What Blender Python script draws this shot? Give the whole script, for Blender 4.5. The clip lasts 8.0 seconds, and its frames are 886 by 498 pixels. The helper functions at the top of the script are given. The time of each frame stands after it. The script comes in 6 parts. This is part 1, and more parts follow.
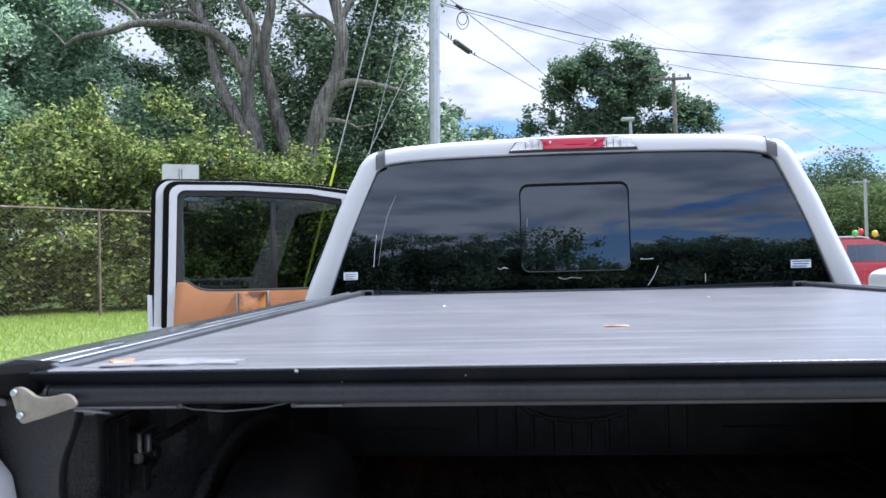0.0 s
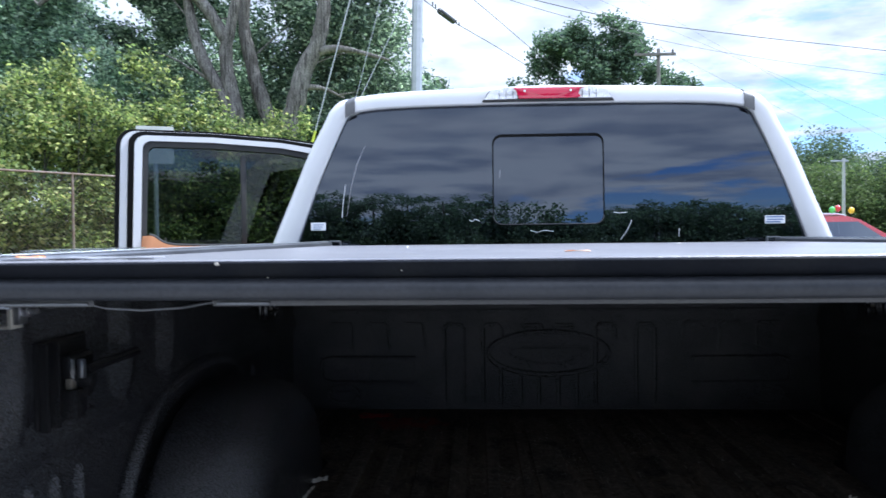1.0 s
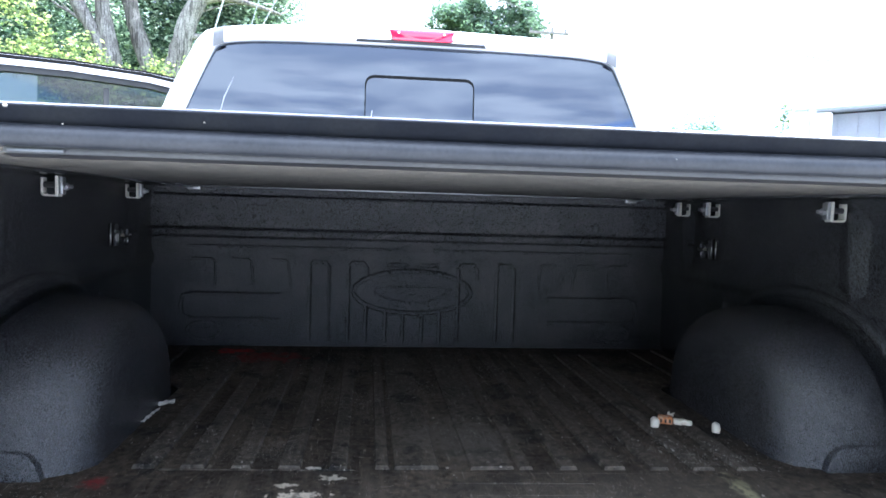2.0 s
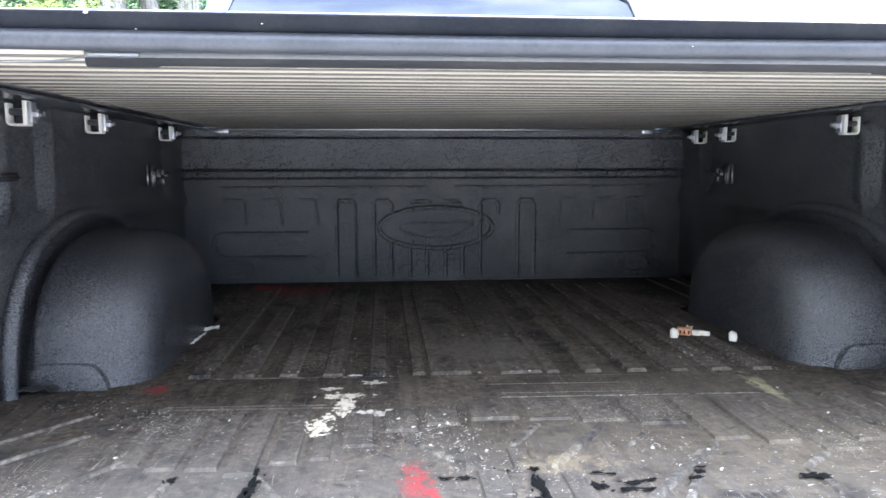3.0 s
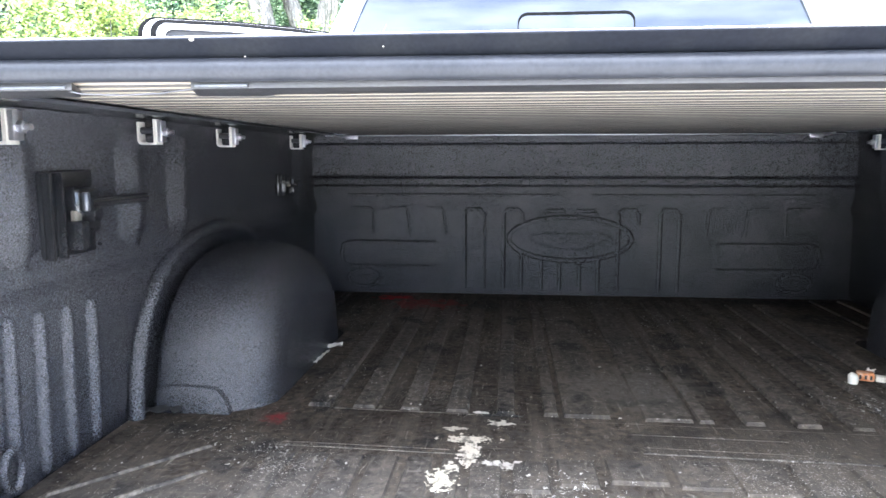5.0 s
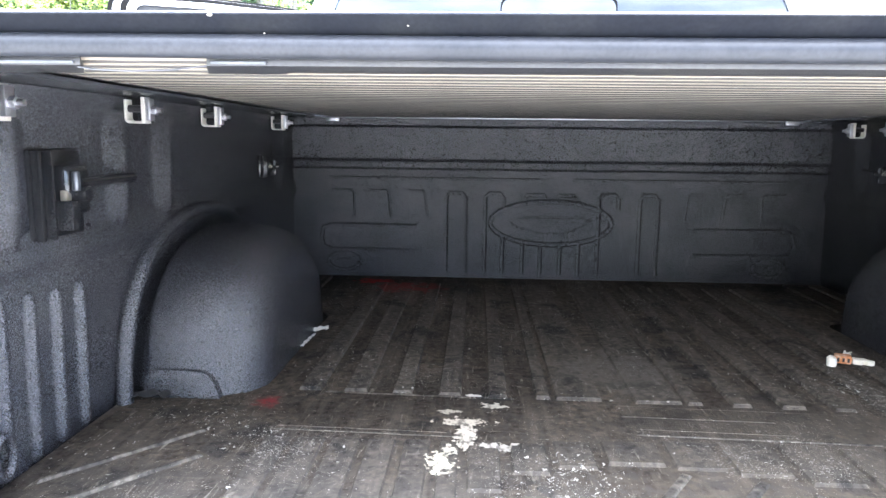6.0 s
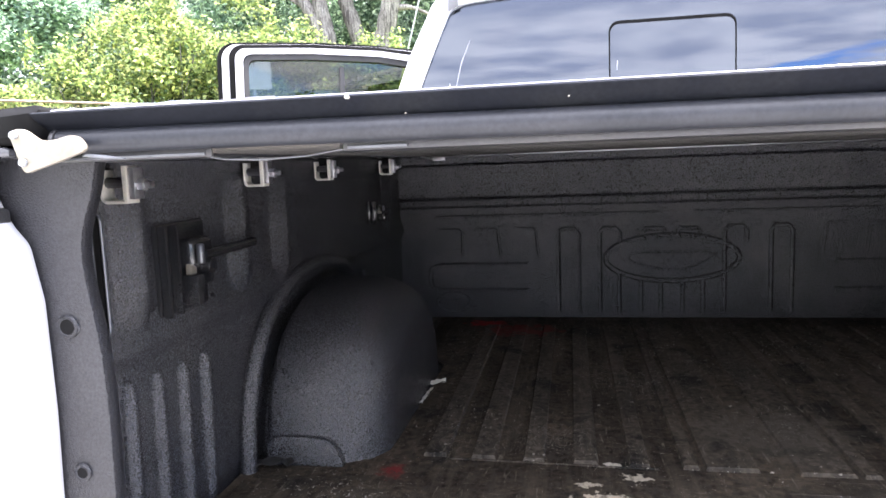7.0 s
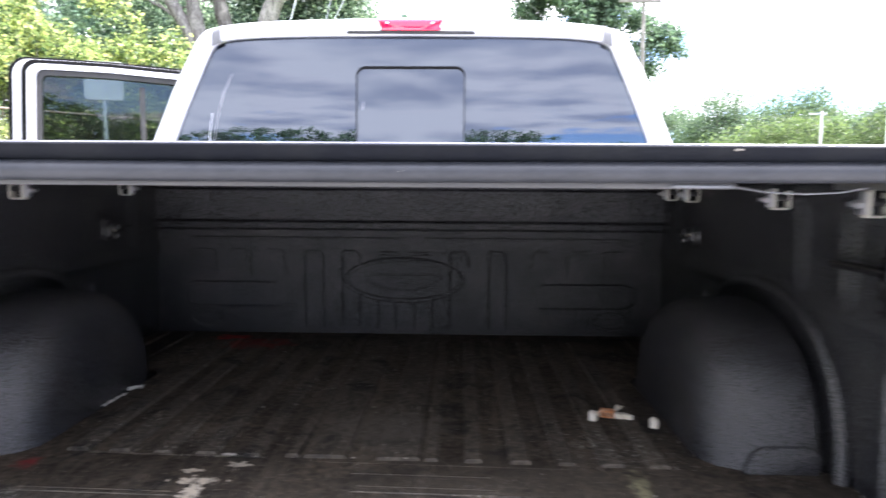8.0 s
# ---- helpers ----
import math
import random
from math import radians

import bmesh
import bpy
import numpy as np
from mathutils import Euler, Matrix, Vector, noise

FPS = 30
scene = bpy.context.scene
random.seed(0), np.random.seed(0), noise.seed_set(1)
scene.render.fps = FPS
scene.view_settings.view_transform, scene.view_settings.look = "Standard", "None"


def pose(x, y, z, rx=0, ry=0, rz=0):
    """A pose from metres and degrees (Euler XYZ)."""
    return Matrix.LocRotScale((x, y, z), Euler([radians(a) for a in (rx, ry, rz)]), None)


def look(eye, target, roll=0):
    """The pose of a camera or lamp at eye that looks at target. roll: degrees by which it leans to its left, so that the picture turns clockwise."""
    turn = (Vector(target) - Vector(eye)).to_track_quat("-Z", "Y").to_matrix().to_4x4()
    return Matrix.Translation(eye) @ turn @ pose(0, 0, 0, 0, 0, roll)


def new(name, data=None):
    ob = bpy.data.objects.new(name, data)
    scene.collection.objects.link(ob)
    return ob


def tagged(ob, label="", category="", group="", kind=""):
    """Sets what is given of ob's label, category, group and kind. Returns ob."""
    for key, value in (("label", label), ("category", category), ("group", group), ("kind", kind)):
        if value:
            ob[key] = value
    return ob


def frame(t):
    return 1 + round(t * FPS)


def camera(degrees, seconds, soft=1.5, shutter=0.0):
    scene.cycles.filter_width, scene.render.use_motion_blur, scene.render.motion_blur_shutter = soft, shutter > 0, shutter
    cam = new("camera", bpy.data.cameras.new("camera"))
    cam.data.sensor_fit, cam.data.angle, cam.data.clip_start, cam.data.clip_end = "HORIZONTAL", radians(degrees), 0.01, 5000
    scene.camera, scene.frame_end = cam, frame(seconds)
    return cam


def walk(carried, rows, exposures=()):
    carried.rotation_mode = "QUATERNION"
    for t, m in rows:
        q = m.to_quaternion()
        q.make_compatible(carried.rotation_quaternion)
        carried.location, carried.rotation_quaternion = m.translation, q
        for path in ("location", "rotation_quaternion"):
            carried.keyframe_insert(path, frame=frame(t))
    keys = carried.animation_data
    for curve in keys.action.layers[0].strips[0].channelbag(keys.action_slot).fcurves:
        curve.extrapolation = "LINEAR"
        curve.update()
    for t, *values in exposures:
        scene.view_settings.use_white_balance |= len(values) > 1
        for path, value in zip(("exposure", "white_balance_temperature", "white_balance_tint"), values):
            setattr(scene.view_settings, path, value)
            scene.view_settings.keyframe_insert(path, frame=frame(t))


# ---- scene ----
cam = camera(64.4, 8.0, shutter=0.3)
PATH = [
    (0, (-0.272, -0.65, 1.504), (-0.414, 1.344, 1.539), -1.4),
    (0.5, (-0.263, -0.606, 1.462), (-0.415, 1.388, 1.445), -0.9),
    (1, (-0.237, -0.595, 1.428), (-0.33, 1.402, 1.389), -0.6),
    (1.5, (-0.182, -0.592, 1.37), (-0.058, 1.403, 1.306), 1.8),
    (1.7, (-0.159, -0.601, 1.359), (0.031, 1.389, 1.275), 2.4),
    (2.8, (-0.178, -0.684, 1.268), (0.022, 1.294, 1.048), 0.2),
    (3, (-0.189, -0.696, 1.268), (-0.019, 1.282, 1.025), -0.1),
    (3.5, (-0.195, -0.709, 1.265), (-0.095, 1.27, 0.994), -0.7),
    (4, (-0.21, -0.694, 1.277), (-0.194, 1.288, 1.009), -1.0),
    (4.5, (-0.214, -0.625, 1.299), (-0.309, 1.356, 1.045), -0.8),
    (5, (-0.197, -0.575, 1.311), (-0.386, 1.398, 1.049), -0.1),
    (5.2, (-0.204, -0.578, 1.305), (-0.409, 1.393, 1.034), 0.1),
    (6.3, (-0.279, -0.57, 1.311), (-0.335, 1.403, 0.986), 0.4),
    (6.5, (-0.302, -0.548, 1.313), (-0.376, 1.422, 0.979), -0.6),
    (7, (-0.3, -0.502, 1.356), (-0.659, 1.45, 1.113), -2.2),
    (7.5, (-0.11, -0.56, 1.352), (-0.4, 1.409, 1.157), -0.5),
    (8, (0.177, -0.652, 1.372), (0.123, 1.339, 1.185), 0.4),
]
EXPOSURES = [(0, 0.47, 5600, 12), (0.5, 0.55, 5500, 12), (1.0, 0.75, 5350, 11), (1.5, 1.0, 5000, 13), (1.7, 1.7, 5100, 10), (2.8, 3.4, 5550, 11),
             (3.5, 3.65, 5650, 12), (4.2, 3.7, 5700, 12), (5.2, 3.75, 5700, 12), (6.5, 3.95, 5750, 12), (7.0, 2.8, 6150, 18), (7.5, 2.5, 6200, 20), (8.0, 2.5, 6000, 18)]
walk(cam, [(t, look(eye, target, roll)) for t, eye, target, roll in PATH], EXPOSURES)

# ---- sky, sun, exposure ----
SUN_EL, SUN_AZ = 56.0, 78.0  # degrees; azimuth from straight ahead (+y) towards the right (+x)
world = bpy.data.worlds.new("world")
scene.world = world
world.use_nodes = True


def sky():
    nt = world.node_tree
    n, l = nt.nodes, nt.links
    n.clear()
    out = n.new("ShaderNodeOutputWorld")
    bg = n.new("ShaderNodeBackground")
    tex = n.new("ShaderNodeTexSky")
    tex.sky_type = "NISHITA"
    tex.sun_disc = False
    tex.sun_elevation = radians(SUN_EL)
    tex.sun_rotation = radians(SUN_AZ)
    tex.air_density = 1.2
    tex.dust_density = 0.6
    dim = n.new("ShaderNodeVectorMath")
    dim.operation = "MULTIPLY"
    dim.inputs[1].default_value = (0.082, 0.099, 0.138)
    l.new(tex.outputs[0], dim.inputs[0])
    co = n.new("ShaderNodeTexCoord")
    sep = n.new("ShaderNodeSeparateXYZ")
    l.new(co.outputs["Generated"], sep.inputs[0])
    up = n.new("ShaderNodeMath")
    up.operation = "MAXIMUM"
    up.inputs[1].default_value = 0.0
    l.new(sep.outputs["Z"], up.inputs[0])
    lift = n.new("ShaderNodeMath")
    lift.operation = "ADD"
    lift.inputs[1].default_value = 0.10
    l.new(up.outputs[0], lift.inputs[0])
    flat = n.new("ShaderNodeVectorMath")
    flat.operation = "DIVIDE"
    both = n.new("ShaderNodeCombineXYZ")
    for k in range(3):
        l.new(lift.outputs[0], both.inputs[k])
    l.new(co.outputs["Generated"], flat.inputs[0])
    l.new(both.outputs[0], flat.inputs[1])
    big = n.new("ShaderNodeTexNoise")
    big.inputs["Scale"].default_value = 0.80
    big.inputs["Detail"].default_value = 9
    big.inputs["Roughness"].default_value = 0.60
    big.inputs["Distortion"].default_value = 0.25
    shift = n.new("ShaderNodeVectorMath")
    shift.operation = "ADD"
    shift.inputs[1].default_value = (3.7, 1.9, 0.0)
    l.new(flat.outputs[0], shift.inputs[0])
    l.new(shift.outputs[0], big.inputs["Vector"])
    ramp = n.new("ShaderNodeValToRGB")
    ramp.color_ramp.elements[0].position, ramp.color_ramp.elements[1].position = 0.372, 0.445
    # the cloud breaks up towards the horizon
    cover_up = n.new("ShaderNodeMapRange")
    cover_up.inputs["From Min"].default_value, cover_up.inputs["From Max"].default_value = 0.10, 0.32
    cover_up.inputs["To Min"].default_value, cover_up.inputs["To Max"].default_value = -0.085, 0.03
    l.new(up.outputs[0], cover_up.inputs["Value"])
    thick = n.new("ShaderNodeMath")
    thick.operation = "ADD"
    l.new(big.outputs["Fac"], thick.inputs[0])
    l.new(cover_up.outputs[0], thick.inputs[1])
    l.new(thick.outputs[0], ramp.inputs[0])
    fine = n.new("ShaderNodeTexNoise")
    fine.inputs["Scale"].default_value = 2.6
    fine.inputs["Detail"].default_value = 7
    l.new(shift.outputs[0], fine.inputs["Vector"])
    shade = n.new("ShaderNodeValToRGB")
    e = shade.color_ramp.elements
    e[0].position, e[0].color = 0.36, (0.43, 0.46, 0.53, 1)
    e[1].position, e[1].color = 0.58, (0.78, 0.775, 0.77, 1)
    l.new(fine.outputs["Fac"], shade.inputs[0])
    mix = n.new("ShaderNodeMix")
    mix.data_type = "RGBA"
    l.new(ramp.outputs["Color"], mix.inputs["Factor"])
    l.new(dim.outputs[0], mix.inputs["A"])
    l.new(shade.outputs["Color"], mix.inputs["B"])
    l.new(mix.outputs["Result"], bg.inputs["Color"])
    # a cloudy sky is brightest overhead
    gain = n.new("ShaderNodeMapRange")
    gain.interpolation_type = "SMOOTHSTEP"
    gain.inputs["From Min"].default_value, gain.inputs["From Max"].default_value = 0.36, 1.0
    gain.inputs["To Min"].default_value, gain.inputs["To Max"].default_value = 1.0, 3.4
    l.new(up.outputs[0], gain.inputs["Value"])
    l.new(gain.outputs[0], bg.inputs["Strength"])
    l.new(bg.outputs[0], out.inputs[0])


sky()
sun = new("sun", bpy.data.lights.new("sun", "SUN"))
sun.data.energy, sun.data.angle, sun.data.color = 5.0, radians(2), (1.0, 0.95, 0.87)
sun.rotation_euler = (radians(90 - SUN_EL), 0, radians(180 - SUN_AZ))


# ---- materials ----
def material(name, color, rough=0.5, metal=0.0, spots=(), grain=0.0, grain_scale=60.0, bump=0.0, bump_scale=200.0,
             second=None, second_scale=3.0, second_range=(0.45, 0.7), coat=0.0, spec=0.5, rand=0.0):
    """A node material: colour with fine grain, a second colour in large patches, and fine relief."""
    m = bpy.data.materials.new(name)
    m.use_nodes = True
    nt = m.node_tree
    n, l = nt.nodes, nt.links
    b = n["Principled BSDF"]
    b.inputs["Roughness"].default_value, b.inputs["Metallic"].default_value = rough, metal
    b.inputs["Coat Weight"].default_value = coat
    b.inputs["Coat Roughness"].default_value = 0.08
    b.inputs["Specular IOR Level"].default_value = spec
    co = n.new("ShaderNodeTexCoord")
    col = n.new("ShaderNodeRGB")
    col.outputs[0].default_value = (*color, 1)
    last = col.outputs[0]

    def noise_tex(scale, detail=5):
        t = n.new("ShaderNodeTexNoise")
        t.inputs["Scale"].default_value, t.inputs["Detail"].default_value = scale, detail
        l.new(co.outputs["Object"], t.inputs["Vector"])
        return t

    def mixin(a, bcol, fac, kind="MIX"):
        x = n.new("ShaderNodeMix")
        x.data_type, x.blend_type = "RGBA", kind
        l.new(fac, x.inputs["Factor"])
        l.new(a, x.inputs["A"])
        if isinstance(bcol, tuple):
            x.inputs["B"].default_value = (*bcol, 1)
        else:
            l.new(bcol, x.inputs["B"])
        return x.outputs["Result"]

    if second:
        t = noise_tex(second_scale, 8)
        r = n.new("ShaderNodeMapRange")
        r.inputs["From Min"].default_value, r.inputs["From Max"].default_value = second_range
        l.new(t.outputs["Fac"], r.inputs["Value"])
        last = mixin(last, second, r.outputs[0])
    if grain:
        t = noise_tex(grain_scale, 3)
        r = n.new("ShaderNodeMapRange")
        r.inputs["From Min"].default_value, r.inputs["From Max"].default_value = 0.3, 0.7
        r.inputs["To Min"].default_value, r.inputs["To Max"].default_value = 1 - grain, 1 + grain
        l.new(t.outputs["Fac"], r.inputs["Value"])
        s = n.new("ShaderNodeVectorMath")
        s.operation = "SCALE"
        l.new(last, s.inputs[0])
        l.new(r.outputs[0], s.inputs["Scale"])
        last = s.outputs[0]
    if rand:
        o = n.new("ShaderNodeObjectInfo")
        r = n.new("ShaderNodeMapRange")
        r.inputs["To Min"].default_value, r.inputs["To Max"].default_value = 1 - rand, 1 + rand
        l.new(o.outputs["Random"], r.inputs["Value"])
        s = n.new("ShaderNodeVectorMath")
        s.operation = "SCALE"
        l.new(last, s.inputs[0])
        l.new(r.outputs[0], s.inputs["Scale"])
        last = s.outputs[0]
    for spot in spots:
        last = spot(nt, co, last)
    l.new(last, b.inputs["Base Color"])
    if bump:
        t = noise_tex(bump_scale, 4)
        k = n.new("ShaderNodeBump")
        k.inputs["Strength"].default_value, k.inputs["Distance"].default_value = bump, 0.004
        l.new(t.outputs["Fac"], k.inputs["Height"])
        l.new(k.outputs[0], b.inputs["Normal"])
    return m


def stain(x, y, rx, ry, color, ragged=0.5, scale=60.0, edge=0.08, weight=1.0):
    """A stain of its own shape on a floor: an ellipse with a ragged, flaky outline."""
    def add(nt, co, last):
        n, l = nt.nodes, nt.links
        mp = n.new("ShaderNodeMapping")
        mp.vector_type = "POINT"
        mp.inputs["Location"].default_value = (-x / rx, -y / ry, 0)
        mp.inputs["Scale"].default_value = (1 / rx, 1 / ry, 0)
        l.new(co.outputs["Object"], mp.inputs["Vector"])
        ln = n.new("ShaderNodeVectorMath")
        ln.operation = "LENGTH"
        l.new(mp.outputs[0], ln.inputs[0])
        t = n.new("ShaderNodeTexNoise")
        t.inputs["Scale"].default_value, t.inputs["Detail"].default_value = scale, 4
        l.new(co.outputs["Object"], t.inputs["Vector"])
        a = n.new("ShaderNodeMath")
        a.operation = "MULTIPLY_ADD"
        a.inputs[1].default_value, a.inputs[2].default_value = 4 * ragged, -2 * ragged
        l.new(t.outputs["Fac"], a.inputs[0])
        s = n.new("ShaderNodeMath")
        s.operation = "ADD"
        l.new(ln.outputs["Value"], s.inputs[0])
        l.new(a.outputs[0], s.inputs[1])
        r = n.new("ShaderNodeMapRange")
        r.inputs["From Min"].default_value, r.inputs["From Max"].default_value = 1 - edge, 1 + edge
        r.inputs["To Min"].default_value, r.inputs["To Max"].default_value = weight, 0
        l.new(s.outputs[0], r.inputs["Value"])
        mx = n.new("ShaderNodeMix")
        mx.data_type = "RGBA"
        l.new(r.outputs[0], mx.inputs["Factor"])
        l.new(last, mx.inputs["A"])
        mx.inputs["B"].default_value = (*color, 1)
        return mx.outputs["Result"]
    return add


def streaks(color, sx_, sy_, lo, hi, weight=1.0):
    """Colour drawn out in streaks: mat dust and scuffs, bark furrows, painted cover sheen."""
    def add(nt, co, last):
        n, l = nt.nodes, nt.links
        mp = n.new("ShaderNodeMapping")
        mp.inputs["Scale"].default_value = (sx_, sy_, 1)
        l.new(co.outputs["Object"], mp.inputs["Vector"])
        t = n.new("ShaderNodeTexNoise")
        t.inputs["Scale"].default_value, t.inputs["Detail"].default_value, t.inputs["Roughness"].default_value = 1.0, 9, 0.65
        t.inputs["Distortion"].default_value = 0.4
        l.new(mp.outputs[0], t.inputs["Vector"])
        r = n.new("ShaderNodeMapRange")
        r.inputs["From Min"].default_value, r.inputs["From Max"].default_value = lo, hi
        r.inputs["To Max"].default_value = weight
        l.new(t.outputs["Fac"], r.inputs["Value"])
        mx = n.new("ShaderNodeMix")
        mx.data_type = "RGBA"
        l.new(r.outputs[0], mx.inputs["Factor"])
        l.new(last, mx.inputs["A"])
        mx.inputs["B"].default_value = (*color, 1)
        return mx.outputs["Result"]
    return add


def flecks(scale, cut, color, patch=2.0, spread=0.10, squeeze=1.0):
    """Irregular crumbs of grit and paint, thicker in some patches than in others."""
    def add(nt, co, last):
        n, l = nt.nodes, nt.links
        mp = n.new("ShaderNodeMapping")
        mp.inputs["Scale"].default_value = (1.0, squeeze, 1.0)
        l.new(co.outputs["Object"], mp.inputs["Vector"])
        f = n.new("ShaderNodeTexNoise")
        f.inputs["Scale"].default_value, f.inputs["Detail"].default_value = scale, 4
        f.inputs["Distortion"].default_value = 1.2
        l.new(mp.outputs[0], f.inputs["Vector"])
        t = n.new("ShaderNodeTexNoise")
        t.inputs["Scale"].default_value, t.inputs["Detail"].default_value = patch, 3
        l.new(co.outputs["Object"], t.inputs["Vector"])
        k = n.new("ShaderNodeMath")
        k.operation = "MULTIPLY_ADD"
        k.inputs[1].default_value, k.inputs[2].default_value = 4 * spread, -2 * spread
        l.new(t.outputs["Fac"], k.inputs[0])
        a = n.new("ShaderNodeMath")
        a.operation = "ADD"
        l.new(f.outputs["Fac"], a.inputs[0])
        l.new(k.outputs[0], a.inputs[1])
        r = n.new("ShaderNodeMapRange")
        r.inputs["From Min"].default_value, r.inputs["From Max"].default_value = cut, cut + 0.02
        l.new(a.outputs[0], r.inputs["Value"])
        mx = n.new("ShaderNodeMix")
        mx.data_type = "RGBA"
        l.new(r.outputs[0], mx.inputs["Factor"])
        l.new(last, mx.inputs["A"])
        mx.inputs["B"].default_value = (*color, 1)
        return mx.outputs["Result"]
    return add


def glass(name, tint, ior=1.5, rough=0.0, sheen=(1, 1, 1)):
    m = bpy.data.materials.new(name)
    m.use_nodes = True
    b = m.node_tree.nodes["Principled BSDF"]
    b.inputs["Base Color"].default_value = (*tint, 1)
    b.inputs["Transmission Weight"].default_value = 1.0
    b.inputs["Roughness"].default_value, b.inputs["IOR"].default_value = rough, ior
    b.inputs["Specular Tint"].default_value = (*sheen, 1)
    return m


def foliage(name, a, b, dry=None, mid=None):
    """Leaves: colour varies leaf by leaf; some light comes through."""
    m = bpy.data.materials.new(name)
    m.use_nodes = True
    nt = m.node_tree
    n, l = nt.nodes, nt.links
    n.clear()
    out = n.new("ShaderNodeOutputMaterial")
    g = n.new("ShaderNodeNewGeometry")
    r = n.new("ShaderNodeValToRGB")
    e = r.color_ramp.elements
    e[0].color, e[1].color = (*a, 1), (*b, 1)
    # the middle stop paints mostly shaded leaves with a few sunlit ones
    if mid:
        r.color_ramp.elements.new(0.62).color = (*mid, 1)
    if dry:
        x = r.color_ramp.elements.new(0.93)
        x.color = (*b, 1)
        e[-1].color = (*dry, 1)
    l.new(g.outputs["Random Per Island"], r.inputs[0])
    d = n.new("ShaderNodeBsdfPrincipled")
    d.inputs["Roughness"].default_value = 0.55
    d.inputs["Specular IOR Level"].default_value = 0.2
    t = n.new("ShaderNodeBsdfTranslucent")
    s = n.new("ShaderNodeVectorMath")
    s.operation = "MULTIPLY"
    s.inputs[1].default_value = (1.15, 1.3, 1.0)
    l.new(r.outputs["Color"], s.inputs[0])
    l.new(r.outputs["Color"], d.inputs["Base Color"])
    l.new(s.outputs[0], t.inputs["Color"])
    mx = n.new("ShaderNodeMixShader")
    mx.inputs[0].default_value = 0.5
    l.new(d.outputs[0], mx.inputs[1])
    l.new(t.outputs[0], mx.inputs[2])
    l.new(mx.outputs[0], out.inputs[0])
    return m


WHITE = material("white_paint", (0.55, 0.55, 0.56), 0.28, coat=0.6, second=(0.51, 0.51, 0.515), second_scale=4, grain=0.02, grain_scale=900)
# the strong colour grain also paints in some of the coating's sparkle
LINER = material("spray_liner", (0.033, 0.034, 0.039), 0.27, spec=1.0, second=(0.046, 0.045, 0.048), second_scale=5, grain=0.8, grain_scale=480, bump=0.50, bump_scale=720,
                 spots=[flecks(60, 0.80, (0.24, 0.23, 0.22), 3.0, 0.05)])
POST = material("post_coating", (0.014, 0.014, 0.016), 0.42, spec=0.4, second=(0.022, 0.022, 0.024), second_scale=6, grain=0.5, grain_scale=420, bump=0.35, bump_scale=520)
BLACK = material("black_plastic", (0.022, 0.022, 0.024), 0.38, second=(0.035, 0.034, 0.033), second_scale=8, grain=0.2, grain_scale=300, bump=0.15, bump_scale=500)
GLOSS = material("glossy_black_steel", (0.014, 0.014, 0.015), 0.20, spec=0.7, second=(0.022, 0.022, 0.023), second_scale=20, grain=0.15, grain_scale=300)
CAP = material("glossy_rail_cap", (0.045, 0.046, 0.050), 0.24, spec=0.7, second=(0.060, 0.060, 0.063), second_scale=10, grain=0.15, grain_scale=300, bump=0.08, bump_scale=300)
RUBBER = material("black_rubber", (0.018, 0.018, 0.018), 0.6, second=(0.03, 0.029, 0.028), second_scale=12, grain=0.2, grain_scale=200)
SEALGREY = material("grey_seal_rubber", (0.085, 0.085, 0.088), 0.55, second=(0.06, 0.06, 0.06), second_scale=30, grain=0.15, grain_scale=300)
MATTE = material("matte_black_seal", (0.006, 0.006, 0.006), 0.9, spec=0.1, grain=0.2)
ALU = material("brushed_aluminium", (0.50, 0.50, 0.52), 0.36, 0.9, second=(0.40, 0.40, 0.42), second_scale=20, grain=0.08, grain_scale=300)
DULL = material("dull_aluminium", (0.66, 0.64, 0.58), 0.45, 0.35, second=(0.56, 0.53, 0.46), second_scale=15, grain=0.08, grain_scale=200, bump=0.1)
PLATE = material("dull_plate", (0.235, 0.212, 0.172), 0.50, 0.25, second=(0.185, 0.165, 0.130), second_scale=25, grain=0.12, grain_scale=200, bump=0.15)
RAIL = material("anodised_track", (0.13, 0.135, 0.145), 0.34, 0.6, second=(0.09, 0.092, 0.10), second_scale=12, grain=0.1, grain_scale=150)
# pale and dark streaks paint fine lines of sheen across the skin
COVER = material("vinyl_cover", (0.150, 0.146, 0.156), 0.31, second=(0.195, 0.19, 0.198), second_scale=5, grain=0.12, grain_scale=420, bump=0.25, bump_scale=330,
                 spots=[streaks((0.36, 0.36, 0.37), 2.4, 150, 0.50, 0.66, 0.7), streaks((0.10, 0.10, 0.11), 3.0, 110, 0.54, 0.70, 0.6), flecks(70, 0.82, (0.6, 0.6, 0.58), 4.0, 0.05)])
BAR = material("edge_bar_black", (0.019, 0.0205, 0.0245), 0.42, spec=0.25, second=(0.027, 0.028, 0.032), second_scale=14, grain=0.2, grain_scale=260,
               spots=[flecks(90, 0.80, (0.40, 0.38, 0.36), 5.0, 0.05)])
LIP = material("folded_edge_black", (0.0080, 0.0090, 0.0120), 0.6, spec=0.06, second=(0.013, 0.014, 0.016), second_scale=14, grain=0.2, grain_scale=260,
               spots=[flecks(90, 0.80, (0.40, 0.38, 0.36), 5.0, 0.05)])
# dark colour for the shade between the slats
GAP_SHADE = material("gap_shade_dark", (0.045, 0.043, 0.040), 0.7, second=(0.07, 0.066, 0.06), second_scale=20)
